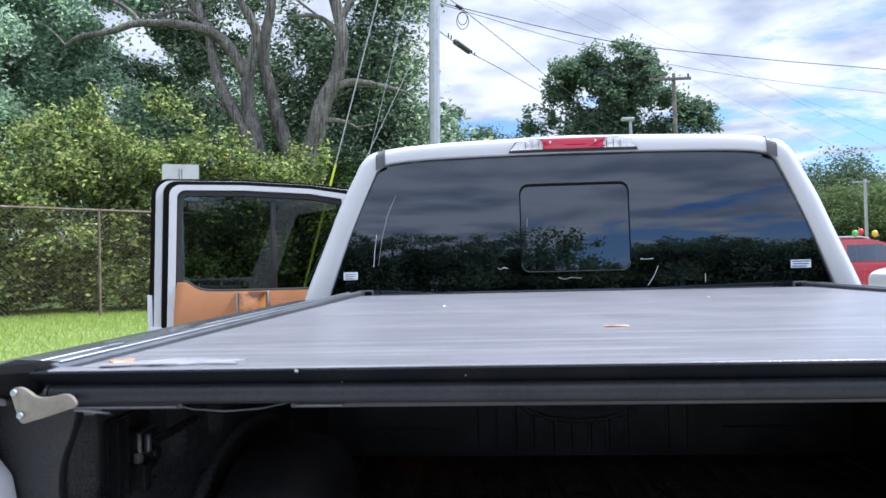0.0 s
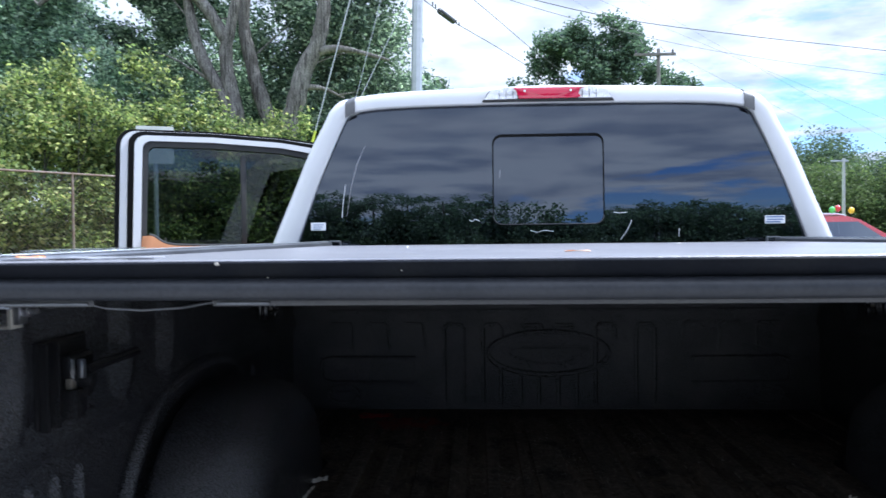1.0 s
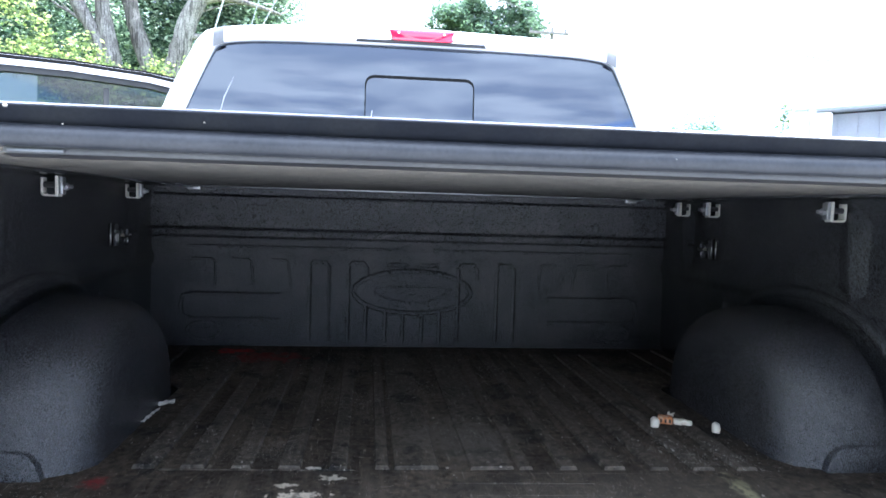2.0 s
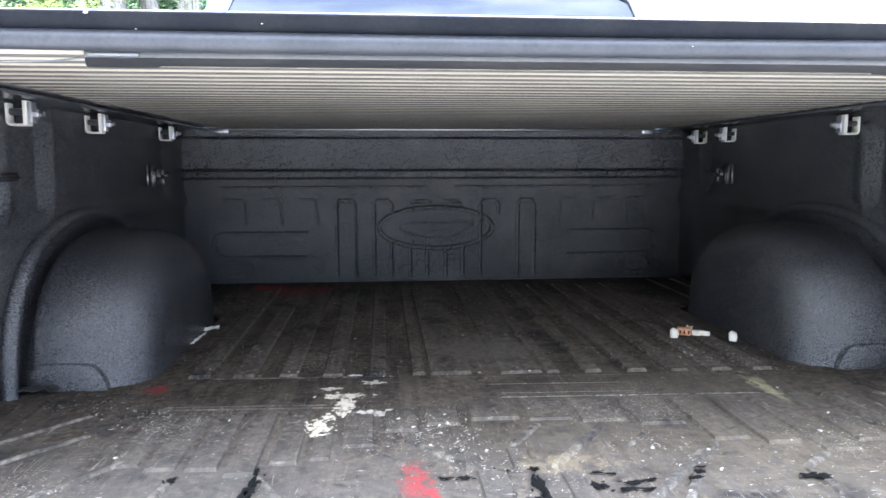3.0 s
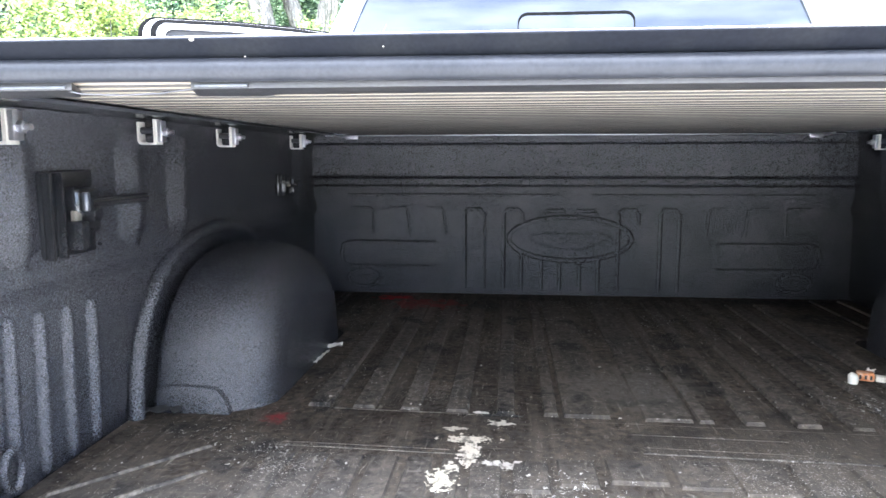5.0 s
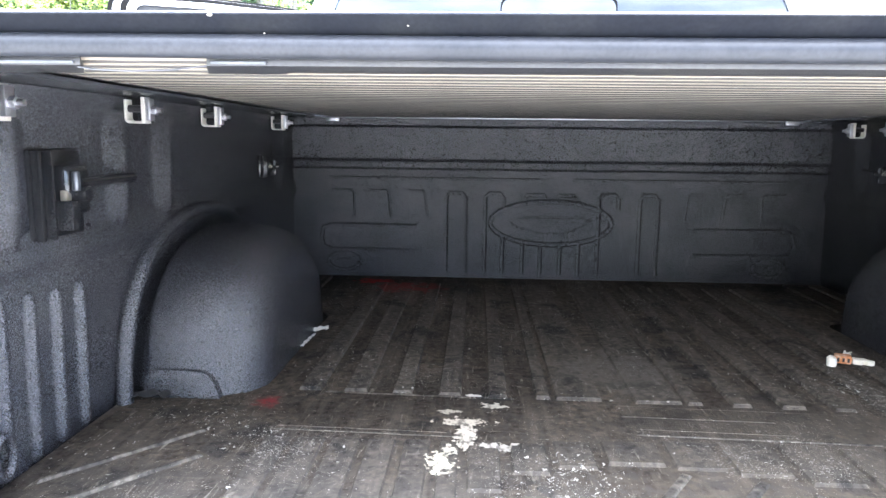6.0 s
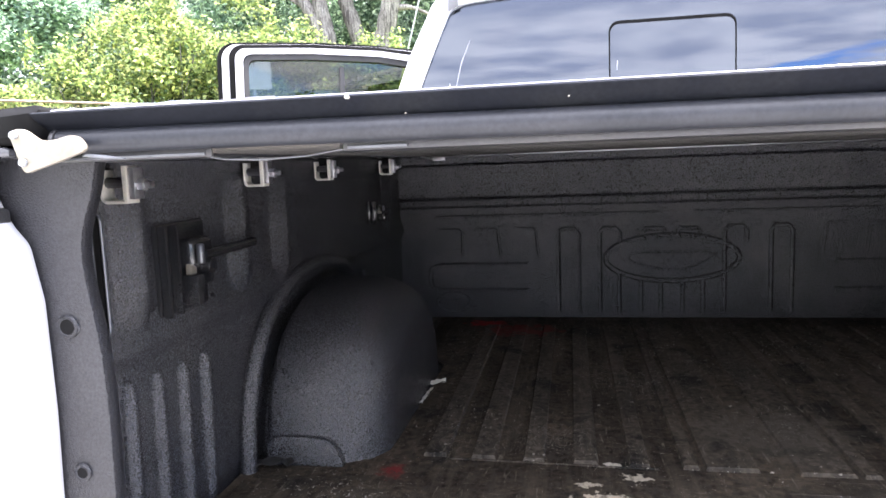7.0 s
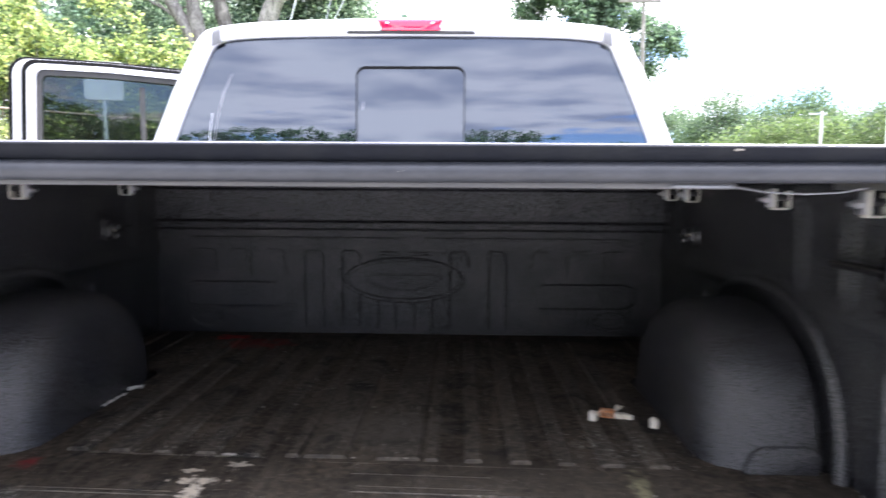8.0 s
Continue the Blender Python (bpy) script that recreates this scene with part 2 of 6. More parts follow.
UNDER = material("slat_underside", (0.37, 0.325, 0.25), 0.6, 0.0, second=(0.31, 0.275, 0.215), second_scale=7, grain=0.06, grain_scale=150, rand=0.07)
MAT_STAINS = [
    streaks((0.108, 0.093, 0.075), 30, 2.0, 0.48, 0.66, 0.8),
    streaks((0.016, 0.016, 0.016), 9, 10, 0.55, 0.63, 0.9),
    streaks((0.30, 0.28, 0.23), 120, 16, 0.60, 0.72, 0.7),
    streaks((0.30, 0.285, 0.24), 14, 130, 0.63, 0.73, 0.7),
    stain(0.12, 0.22, 0.32, 0.14, (0.085, 0.072, 0.055), 0.9, 20, 0.6, 0.55),
    stain(0.48, 0.14, 0.22, 0.12, (0.090, 0.076, 0.055), 0.9, 24, 0.6, 0.6),
    stain(0.28, 0.45, 0.30, 0.10, (0.085, 0.074, 0.060), 0.9, 22, 0.6, 0.6),
    stain(-0.45, 0.12, 0.40, 0.14, (0.070, 0.064, 0.056), 0.9, 20, 0.6, 0.55),
    streaks((0.018, 0.018, 0.018), 22, 26, 0.56, 0.68, 0.7),
    streaks((0.105, 0.088, 0.065), 34, 30, 0.58, 0.68, 0.6),
    stain(0.04, 0.165, 0.05, 0.022, (0.17, 0.140, 0.090), 0.9, 60, 0.5, 0.6),
    stain(0.472, 0.452, 0.013, 0.060, (0.30, 0.285, 0.175), 0.7, 50, 0.5, 0.8),
    stain(0.03, 0.72, 0.10, 0.10, (0.12, 0.11, 0.095), 0.8, 24, 0.4, 0.6),
    flecks(150, 0.730, (0.44, 0.43, 0.39), 3.9, 0.13, 0.7),
    flecks(90, 0.745, (0.48, 0.46, 0.41), 3.1, 0.12, 2.2),
    streaks((0.36, 0.35, 0.31), 60, 190, 0.66, 0.69, 0.8),
    flecks(330, 0.690, (0.40, 0.38, 0.34), 4.3, 0.11, 1.3),
    flecks(260, 0.745, (0.52, 0.49, 0.43), 2.2, 0.10, 0.6),
    stain(-0.257, 0.462, 0.034, 0.014, (0.62, 0.56, 0.46), 0.9, 90, 0.10, 0.95),
    stain(-0.252, 0.410, 0.015, 0.044, (0.62, 0.56, 0.46), 0.9, 90, 0.10, 0.95),
    stain(-0.281, 0.500, 0.016, 0.008, (0.58, 0.53, 0.44), 1.0, 90, 0.10, 0.9),
    stain(-0.211, 0.528, 0.017, 0.013, (0.58, 0.54, 0.46), 1.1, 90, 0.10, 0.9),
    stain(-0.243, 0.574, 0.013, 0.008, (0.66, 0.64, 0.58), 0.6, 90, 0.10, 0.95),
    stain(-0.285, 0.318, 0.018, 0.028, (0.62, 0.57, 0.44), 0.9, 90, 0.10, 0.95),
    stain(-0.275, 0.352, 0.010, 0.016, (0.58, 0.53, 0.42), 1.0, 90, 0.10, 0.9),
    stain(-0.203, 0.372, 0.022, 0.010, (0.52, 0.48, 0.42), 1.1, 90, 0.10, 0.85),
    stain(-0.152, 0.112, 0.017, 0.056, (0.20, 0.030, 0.032), 0.90, 70, 0.45, 0.85),
    stain(-0.138, 0.085, 0.010, 0.030, (0.20, 0.030, 0.032), 0.50, 50, 0.35, 0.85),
    stain(-0.584, 0.521, 0.015, 0.020, (0.24, 0.03, 0.035), 0.6, 50, 0.5, 0.85),
    streaks((0.060, 0.053, 0.046), 75, 48, 0.50, 0.60, 0.75),
    stain(-0.548, 1.530, 0.045, 0.026, (0.50, 0.03, 0.04), 0.9, 40, 0.3, 0.9),
    stain(-0.44, 1.440, 0.085, 0.045, (0.20, 0.03, 0.03), 1.2, 30, 0.4, 0.65),
]
MAT = material("rubber_bed_mat", (0.038, 0.031, 0.025), 0.80, spec=0.10, second=(0.074, 0.061, 0.047), second_scale=6.5, second_range=(0.42, 0.66), grain=0.7, grain_scale=85,
               bump=0.4, bump_scale=240, spots=MAT_STAINS)
MATRIB = material("dusty_mat_rib", (0.078, 0.068, 0.057), 0.80, spec=0.10, second=(0.044, 0.040, 0.035), second_scale=9, second_range=(0.46, 0.68), grain=0.6, grain_scale=85,
                  bump=0.4, bump_scale=240, spots=MAT_STAINS)
MATWORN = material("scuffed_mat_ridge", (0.105, 0.094, 0.078), 0.8, spec=0.1, second=(0.050, 0.046, 0.041), second_scale=14, second_range=(0.42, 0.64), grain=0.6, grain_scale=90,
                   bump=0.4, bump_scale=240, spots=MAT_STAINS[-24:])
TAN = material("saddle_leather", (0.36, 0.155, 0.062), 0.48, second=(0.30, 0.125, 0.05), second_scale=6, grain=0.08, grain_scale=400, bump=0.2, bump_scale=600)
WOOD = material("gloss_wood_trim", (0.11, 0.038, 0.016), 0.15, second=(0.52, 0.23, 0.08), second_scale=13, second_range=(0.44, 0.60), coat=1.0)
CHROME = material("chrome", (0.75, 0.75, 0.76), 0.12, 1.0)
DARKGLASS = glass("privacy_glass", (0.006, 0.007, 0.010), 2.1, 0.0, (0.76, 0.85, 1.0))
TINTGLASS = glass("tinted_glass", (0.115, 0.14, 0.145), 1.5)
CLEAR = glass("clear_lens", (0.95, 0.95, 0.95), 1.5, 0.05)
RED = material("red_lens", (0.50, 0.003, 0.042), 0.10, coat=1.0, spec=0.6, second=(0.42, 0.002, 0.035), second_scale=40)
SILVERBACK = material("reflector_silver", (0.84, 0.84, 0.85), 0.22, 0.25, bump=0.3, bump_scale=90)
MATDUST = material("dusty_crumb", (0.36, 0.34, 0.30), 0.9, second=(0.25, 0.22, 0.18), second_scale=90)
PAPER = material("paper_scrap", (0.66, 0.64, 0.58), 0.8, second=(0.5, 0.46, 0.38), second_scale=40, grain=0.1)
LABELWHITE = material("label_white", (0.75, 0.76, 0.78), 0.6)
LABELBLUE = material("label_ink", (0.10, 0.16, 0.32), 0.6)
FOAM = material("white_foam", (0.78, 0.75, 0.66), 0.8, second=(0.62, 0.56, 0.44), second_scale=60, grain=0.1)
ORANGE = material("torn_carton_orange", (0.55, 0.22, 0.08), 0.7, second=(0.7, 0.6, 0.48), second_scale=70, grain=0.1)
WRAP = material("milky_wrapper", (0.34, 0.34, 0.36), 0.25, second=(0.24, 0.24, 0.26), second_scale=60, grain=0.1)
FILM = glass("plastic_film", (0.9, 0.93, 0.92), 1.35, 0.25)
BARK = material("bark", (0.215, 0.205, 0.188), 0.95, spec=0.1, second=(0.120, 0.112, 0.102), second_scale=3, second_range=(0.35, 0.7), grain=0.4, grain_scale=40, bump=1.0, bump_scale=34,
                spots=[streaks((0.035, 0.032, 0.029), 26, 26, 0.47, 0.60, 0.85), streaks((0.24, 0.235, 0.215), 9, 9, 0.56, 0.70, 0.5)])
GALV = material("galvanised_steel", (0.42, 0.44, 0.46), 0.45, 0.6, second=(0.34, 0.36, 0.38), second_scale=6, grain=0.06, grain_scale=80)
TIMBER = material("weathered_pole_timber", (0.13, 0.12, 0.11), 0.85, second=(0.21, 0.20, 0.185), second_scale=3, grain=0.25, grain_scale=30, bump=0.4, bump_scale=30)
RUST = material("rusty_steel", (0.13, 0.085, 0.065), 0.75, 0.2, second=(0.20, 0.17, 0.15), second_scale=9, grain=0.2, grain_scale=80)
CABLE = material("cable_black", (0.02, 0.02, 0.022), 0.6)
# unseen paving, kept pale so that it bounces light up under the cover
PALE_PAVING = material("pale_bounce_paving", (0.36, 0.35, 0.33), 0.85, second=(0.29, 0.28, 0.26), second_scale=0.5, grain=0.15, grain_scale=90, bump=0.5, bump_scale=150)
TURF = material("turf", (0.15, 0.21, 0.045), 0.9, second=(0.21, 0.25, 0.07), second_scale=0.7, grain=0.4, grain_scale=24, bump=0.8, bump_scale=30)
BLADE = foliage("grass_blade", (0.21, 0.28, 0.065), (0.38, 0.43, 0.125))
LEAF_DARK = foliage("leaf_dark", (0.04, 0.068, 0.05), (0.17, 0.225, 0.155))
LEAF_OAK = foliage("leaf_oak", (0.035, 0.06, 0.05), (0.56, 0.64, 0.50), None, (0.155, 0.205, 0.15))
LEAF_MID = foliage("leaf_mid", (0.06, 0.10, 0.09), (0.64, 0.74, 0.60), None, (0.32, 0.42, 0.33))
LEAF_BUSH = foliage("leaf_bush", (0.025, 0.048, 0.025), (0.50, 0.52, 0.19), (0.64, 0.54, 0.26), (0.225, 0.272, 0.108))
LEAF_SHRUB = foliage("leaf_shrub", (0.04, 0.062, 0.028), (0.15, 0.185, 0.075))
LEAF_FAR = foliage("leaf_far", (0.045, 0.070, 0.050), (0.135, 0.175, 0.105))
REDPAINT = material("red_paint", (0.42, 0.018, 0.035), 0.25, coat=1.0, second=(0.37, 0.015, 0.03), second_scale=2)
CLAD = material("grey_cladding", (0.15, 0.165, 0.20), 0.55, second=(0.18, 0.195, 0.23), second_scale=0.8, grain=0.08, grain_scale=20)
SIGNBACK = material("sign_back", (0.48, 0.48, 0.48), 0.5, 0.3, second=(0.40, 0.40, 0.40), second_scale=5)
YELLOW = material("yellow_guard", (0.55, 0.62, 0.06), 0.5, second=(0.45, 0.5, 0.05), second_scale=9)


# ---- mesh helpers ----
def link_mesh(name, bm, mat, parent=None, label="", smooth=40):
    me = bpy.data.meshes.new(name)
    bmesh.ops.recalc_face_normals(bm, faces=bm.faces)
    bm.to_mesh(me)
    bm.free()
    for m in (mat if isinstance(mat, (list, tuple)) else [mat]):
        me.materials.append(m)
    if smooth:
        me.polygons.foreach_set("use_smooth", [True] * len(me.polygons))
        me.set_sharp_from_angle(angle=radians(smooth))
    ob = new(name, me)
    if parent:
        ob.parent = parent
    if label:
        ob["label"] = label
    return ob


def part(name, bm, mat, parent, label="", smooth=40):
    return link_mesh(name, bm, mat, parent, label, smooth)


def thing(name, label, category, group="", kind=""):
    return tagged(new(name), label, category, group, kind)


def add_box(bm, x0, x1, y0, y1, z0, z1, bevel=0.0, seg=2):
    r = bmesh.ops.create_cube(bm, size=1.0, matrix=Matrix.LocRotScale(((x0 + x1) / 2, (y0 + y1) / 2, (z0 + z1) / 2), None, (abs(x1 - x0), abs(y1 - y0), abs(z1 - z0))))
    if bevel:
        es = {e for v in r["verts"] for e in v.link_edges}
        bmesh.ops.bevel(bm, geom=list(es), offset=bevel, segments=seg, affect="EDGES", profile=0.5)
    return bm


def box(x0, x1, y0, y1, z0, z1, bevel=0.0, seg=2):
    return add_box(bmesh.new(), x0, x1, y0, y1, z0, z1, bevel, seg)


def add_tube(bm, pts, radii, seg=10, cap=True):
    """A round, tapering tube along points."""
    pts = [Vector(p) for p in pts]
    if not isinstance(radii, (list, tuple)):
        radii = [radii] * len(pts)
    rings = []
    side = None
    for i, p in enumerate(pts):
        d = (pts[min(i + 1, len(pts) - 1)] - pts[max(i - 1, 0)]).normalized()
        if side is None:
            side = d.orthogonal().normalized()
        side = (side - d * side.dot(d)).normalized()
        other = d.cross(side)
        rings.append([bm.verts.new(p + radii[i] * (math.cos(a) * side + math.sin(a) * other)) for a in [2 * math.pi * k / seg for k in range(seg)]])
    for a, b in zip(rings, rings[1:]):
        for k in range(seg):
            bm.faces.new((a[k], a[(k + 1) % seg], b[(k + 1) % seg], b[k]))
    if cap:
        bm.faces.new(rings[0][::-1])
        bm.faces.new(rings[-1])
    return bm


def tube(pts, radii, seg=10, cap=True):
    return add_tube(bmesh.new(), pts, radii, seg, cap)


def loft(loops, closed=True, caps=False):
    """Skin between loops of equal length."""
    bm = bmesh.new()
    rows = [[bm.verts.new(p) for p in lp] for lp in loops]
    n = len(rows[0])
    for a, b in zip(rows, rows[1:]):
        for k in range(n if closed else n - 1):
            bm.faces.new((a[k], a[(k + 1) % n], b[(k + 1) % n], b[k]))
    if caps:
        bm.faces.new(rows[0][::-1])
        bm.faces.new(rows[-1])
    return bm


def prism(outline, axis, a, b, bevel=0.0):
    """A solid from a closed outline, drawn along one axis from a to b. The outline's pairs are the two other axes in order."""
    k = "xyz".index(axis)

    def at(p, v):
        q = list(p)
        q.insert(k, v)
        return q
    bm = loft([[at(p, a) for p in outline], [at(p, b) for p in outline]], True, True)
    if bevel:
        bmesh.ops.recalc_face_normals(bm, faces=bm.faces)
        bmesh.ops.bevel(bm, geom=bm.edges[:], offset=bevel, segments=2, affect="EDGES", profile=0.5, clamp_overlap=True)
    return bm


def smooth_line(knots, steps=5):
    """Catmull-Rom through knots."""
    ks = [np.array(k, float) for k in knots]
    ks = [2 * ks[0] - ks[1]] + ks + [2 * ks[-1] - ks[-2]]
    out = []
    for i in range(1, len(ks) - 2):
        for j in range(steps):
            t = j / steps
            a, b, c, d = ks[i - 1], ks[i], ks[i + 1], ks[i + 2]
            out.append(0.5 * (2 * b + (c - a) * t + (2 * a - 5 * b + 4 * c - d) * t * t + (3 * b - a - 3 * c + d) * t ** 3))
    out.append(ks[-2])
    return [tuple(float(v) for v in p) for p in out]


def rounded(x0, x1, z0, z1, r, steps=5):
    """A rectangle with rounded corners, as pairs."""
    out = []
    for cx, cz, a0 in ((x1 - r, z1 - r, 0), (x0 + r, z1 - r, 90), (x0 + r, z0 + r, 180), (x1 - r, z0 + r, 270)):
        for k in range(steps + 1):
            a = radians(a0 + 90 * k / steps)
            out.append((cx + r * math.cos(a), cz + r * math.sin(a)))
    return out


def cylinder(p, q, r, seg=16, bevel=0.0):
    bm = tube([p, q], r, seg)
    if bevel:
        es = [e for e in bm.edges if len(e.link_faces) == 2 and any(len(f.verts) > 4 for f in e.link_faces)]
        bmesh.ops.bevel(bm, geom=es, offset=bevel, segments=2, affect="EDGES", profile=0.5)
    return bm


def ground_z(x, y):
    s = (-0.8 * x + 0.6 * y - 3.5) / 8.0
    s = min(1.0, max(0.0, s))
    return 0.70 * s * s * (3 - 2 * s)


# ---- ground ----
def make_ground():
    near = [1.0 * k for k in range(-16, 4)] + [4.2] + [1.0 * k for k in range(5, 25)]
    far = [30, 40, 55, 75, 100, 150, 240, 400, 700]
    us = [-v for v in far[::-1]] + near + far
    vs = [-v for v in far[::-1]] + [2.0 * k for k in range(-12, 13)] + far
    bm = bmesh.new()
    # u runs up the bank, v along it
    rows = []
    for v in vs:
        row = []
        for u in us:
            x, y = -0.8 * u + 0.6 * v, 0.6 * u + 0.8 * v
            row.append(bm.verts.new((x, y, ground_z(x, y) - (0.012 if u < 4 else 0))))
        rows.append(row)
    for j in range(len(vs) - 1):
        for i in range(len(us) - 1):
            f = bm.faces.new((rows[j][i], rows[j + 1][i], rows[j + 1][i + 1], rows[j][i + 1]))
            cu, cv = (us[i] + us[i + 1]) / 2, (vs[j] + vs[j + 1]) / 2
            f.material_index = 1 if cu > 4.2 or abs(cu) > 60 or abs(cv) > 60 else 0
    bmesh.ops.recalc_face_normals(bm, faces=bm.faces)
    ob = link_mesh("ground", bm, [PALE_PAVING, TURF])
    return tagged(ob, "car park with unseen paving kept pale to bounce light, rising into a grassy bank", "ground", kind="structure")


make_ground()

# ---- the pickup: cab ----
truck = thing("pickup_truck", "white crew-cab pickup truck, rear door open, black-lined cargo bed", "pickup truck")
FLOOR = 0.88


def tilt_y(z):
    """How far forward the back of the cab lies at height z."""
    return 1.700 + 0.053 * (z - 1.39)


OUTER = [(0.945, 1.30), (0.925, 1.385), (0.842, 1.59), (0.800, 1.695), (0.748, 1.80), (0.714, 1.860), (0.655, 1.891), (0.45, 1.911), (0.0, 1.923)]
INNER = [(0.860, 1.30), (0.832, 1.385), (0.770, 1.56), (0.726, 1.67), (0.676, 1.785), (0.655, 1.822), (0.615, 1.840), (0.45, 1.852), (0.0, 1.858)]



def around(half, inset=0.0, drop=0.0):
    """A whole arch from the right-hand half: from the bottom right over the top to the bottom left."""
    h = smooth_line(half, 5)
    h = [(max(0.0, x - inset), z - drop) for x, z in h]
    return h + [(-x, z) for x, z in h[-2::-1]]


def arch_loop(half, y_of, inset=0.0, drop=0.0):
    return [(x, y_of(z), z) for x, z in around(half, inset, drop)]


rear = loft([arch_loop(OUTER, lambda z: 2.0), arch_loop(OUTER, lambda z: tilt_y(z) + 0.05), arch_loop(OUTER, lambda z: tilt_y(z) + 0.022, 0.004, 0.003),
             arch_loop(OUTER, lambda z: tilt_y(z) + 0.006, 0.014, 0.010), arch_loop(OUTER, tilt_y, 0.026, 0.020), arch_loop(INNER, tilt_y, -0.004, -0.004),
             arch_loop(INNER, lambda z: tilt_y(z) + 0.004), arch_loop(INNER, lambda z: tilt_y(z) + 0.05)], closed=False)
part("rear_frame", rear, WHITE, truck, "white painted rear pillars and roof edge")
roof_half = OUTER[4:]
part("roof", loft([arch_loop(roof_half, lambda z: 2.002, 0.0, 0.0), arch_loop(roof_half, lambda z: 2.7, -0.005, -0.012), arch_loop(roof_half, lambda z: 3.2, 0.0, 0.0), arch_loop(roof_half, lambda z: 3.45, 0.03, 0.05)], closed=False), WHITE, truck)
part("headliner", loft([arch_loop(roof_half, lambda z: 1.80, 0.03, 0.035), arch_loop(roof_half, lambda z: 3.4, 0.03, 0.05)], closed=False), BLACK, truck, "dark fabric headliner")

# rear glass with its sliding pane
glass_half = INNER[1:]


def glass_y(x, z):
    """The outer face of the gently bulging rear glass."""
    bulge = (z - 1.60) ** 2 / 7.0 if z > 1.50 else 0.00143 + 0.0286 * (1.50 - z)
    return tilt_y(z) + 0.0095 + bulge + x * x / 150.0


def glass_sheet():
    half_w = np.array([(z, x) for x, z in smooth_line(glass_half, 5)])
    crown = [(0.0, 1.860), (0.45, 1.854), (0.615, 1.842), (0.66, 1.824)]
    nu, nv = 28, 16
    bm = bmesh.new()
    faces = []
    for back in (0.0, 0.005):
        rows = []
        for b in range(nv + 1):
            row = []
            for a in range(nu + 1):
                u = 2 * a / nu - 1
                zt = float(np.interp(abs(u) * 0.66, [p[0] for p in crown], [p[1] for p in crown]))
                z = 1.383 + (zt - 1.383) * b / nv
                x = u * (float(np.interp(z, half_w[:, 0], half_w[:, 1])) if z < 1.822 else 0.657)
                row.append(bm.verts.new((x, glass_y(x, z) + back, z)))
            rows.append(row)
        faces.append(rows)
        for b in range(nv):
            for a in range(nu):
                bm.faces.new((rows[b][a], rows[b][a + 1], rows[b + 1][a + 1], rows[b + 1][a]))
    rim = [r[0] + [q[-1] for q in r[1:]] + r[-1][-2::-1] + [q[0] for q in r[-2:0:-1]] for r in faces]
    for k in range(len(rim[0])):
        m = (k + 1) % len(rim[0])
        bm.faces.new((rim[0][k], rim[0][m], rim[1][m], rim[1][k]))
    return bm


rear_window = part("rear_window", glass_sheet(), DARKGLASS, truck, "dark privacy-tinted rear window with a sliding pane", smooth=50)


def ring(o, i, y0, y1):
    """A flat ring between two outlines of (x, z), from y offset y0 to y1 on the leaning glass."""
    def at(lp, dy):
        return [(x, tilt_y(z) + dy, z) for x, z in lp]
    bm = loft([at(o, y1), at(o, y0), at(i, y0), at(i, y1)], True)
    return bm


part("slider_seal", ring(rounded(-0.180, 0.182, 1.459, 1.7565, 0.030), rounded(-0.1765, 0.1785, 1.4625, 1.7475, 0.027), 0.003, 0.018), MATTE, rear_window, "black rubber seal round the sliding pane")
low_rim = [(x, z) for x, z in rounded(-0.1775, 0.1795, 1.4615, 1.7500, 0.028) if z < 1.60]
low_rim.sort(key=lambda p: math.atan2(p[0], 1.60 - p[1]))
part("slider_rim", tube([(x, tilt_y(z) + 0.0028, z) for x, z in low_rim], 0.0012, 6), SEALGREY, rear_window, "grey lower edge of the sliding pane")
pane = rounded(-0.1757, 0.1777, 1.4633, 1.7467, 0.026)
part("slider_pane", loft([[(x, tilt_y(z) + 0.0045, z) for x, z in pane], [(x, tilt_y(z) + 0.0085, z) for x, z in pane]], True, True), DARKGLASS, rear_window, smooth=20)


def sticker(x0, x1, z0, z1, mat, name, label):
    y = glass_y((x0 + x1) / 2, (z0 + z1) / 2)
    return part(name, box(x0, x1, y - 0.0040, y - 0.0008, z0, z1, 0.0006, 1), mat, rear_window, label)


sticker(-0.782, -0.733, 1.448, 1.474, LABELWHITE, "sticker", "small white paper sticker with faint print")
for k in range(3):
    sticker(-0.775, -0.740 - 0.004 * k, 1.4655 - 0.007 * k, 1.468 - 0.007 * k, LABELBLUE, "print_bar", "")
for o in [o for o in bpy.data.objects if o.name.startswith("print_bar")]:
    o.location.y = -0.0012
sticker(0.694, 0.757, 1.455, 1.481, LABELWHITE, "sticker", "small silver warning label with dark print")
for k, (a, b) in enumerate(((0.697, 0.754), (0.700, 0.750), (0.697, 0.742))):
    o = sticker(a, b, 1.4745 - 0.008 * k, 1.4785 - 0.008 * k, LABELBLUE, "print_bar", "")
    o.location.y = -0.0012
# pale marks drawn on the glass
for pts in (((-0.258, 1.478), (-0.248, 1.472), (-0.238, 1.479), (-0.222, 1.473)), ((-0.058, 1.441), (-0.036, 1.434), (-0.014, 1.441), (0.018, 1.437)), ((0.212, 1.497), (0.232, 1.495), (0.255, 1.497)), ((0.270, 1.472), (0.256, 1.440), (0.234, 1.408)), ((0.421, 1.443), (0.421, 1.415)), ((-0.666, 1.60), (-0.674, 1.54), (-0.678, 1.49))):
    part("scrape", tube([(x, glass_y(x, z) - 0.0008, z) for x, z in pts], 0.0009, 5), LABELWHITE, rear_window)
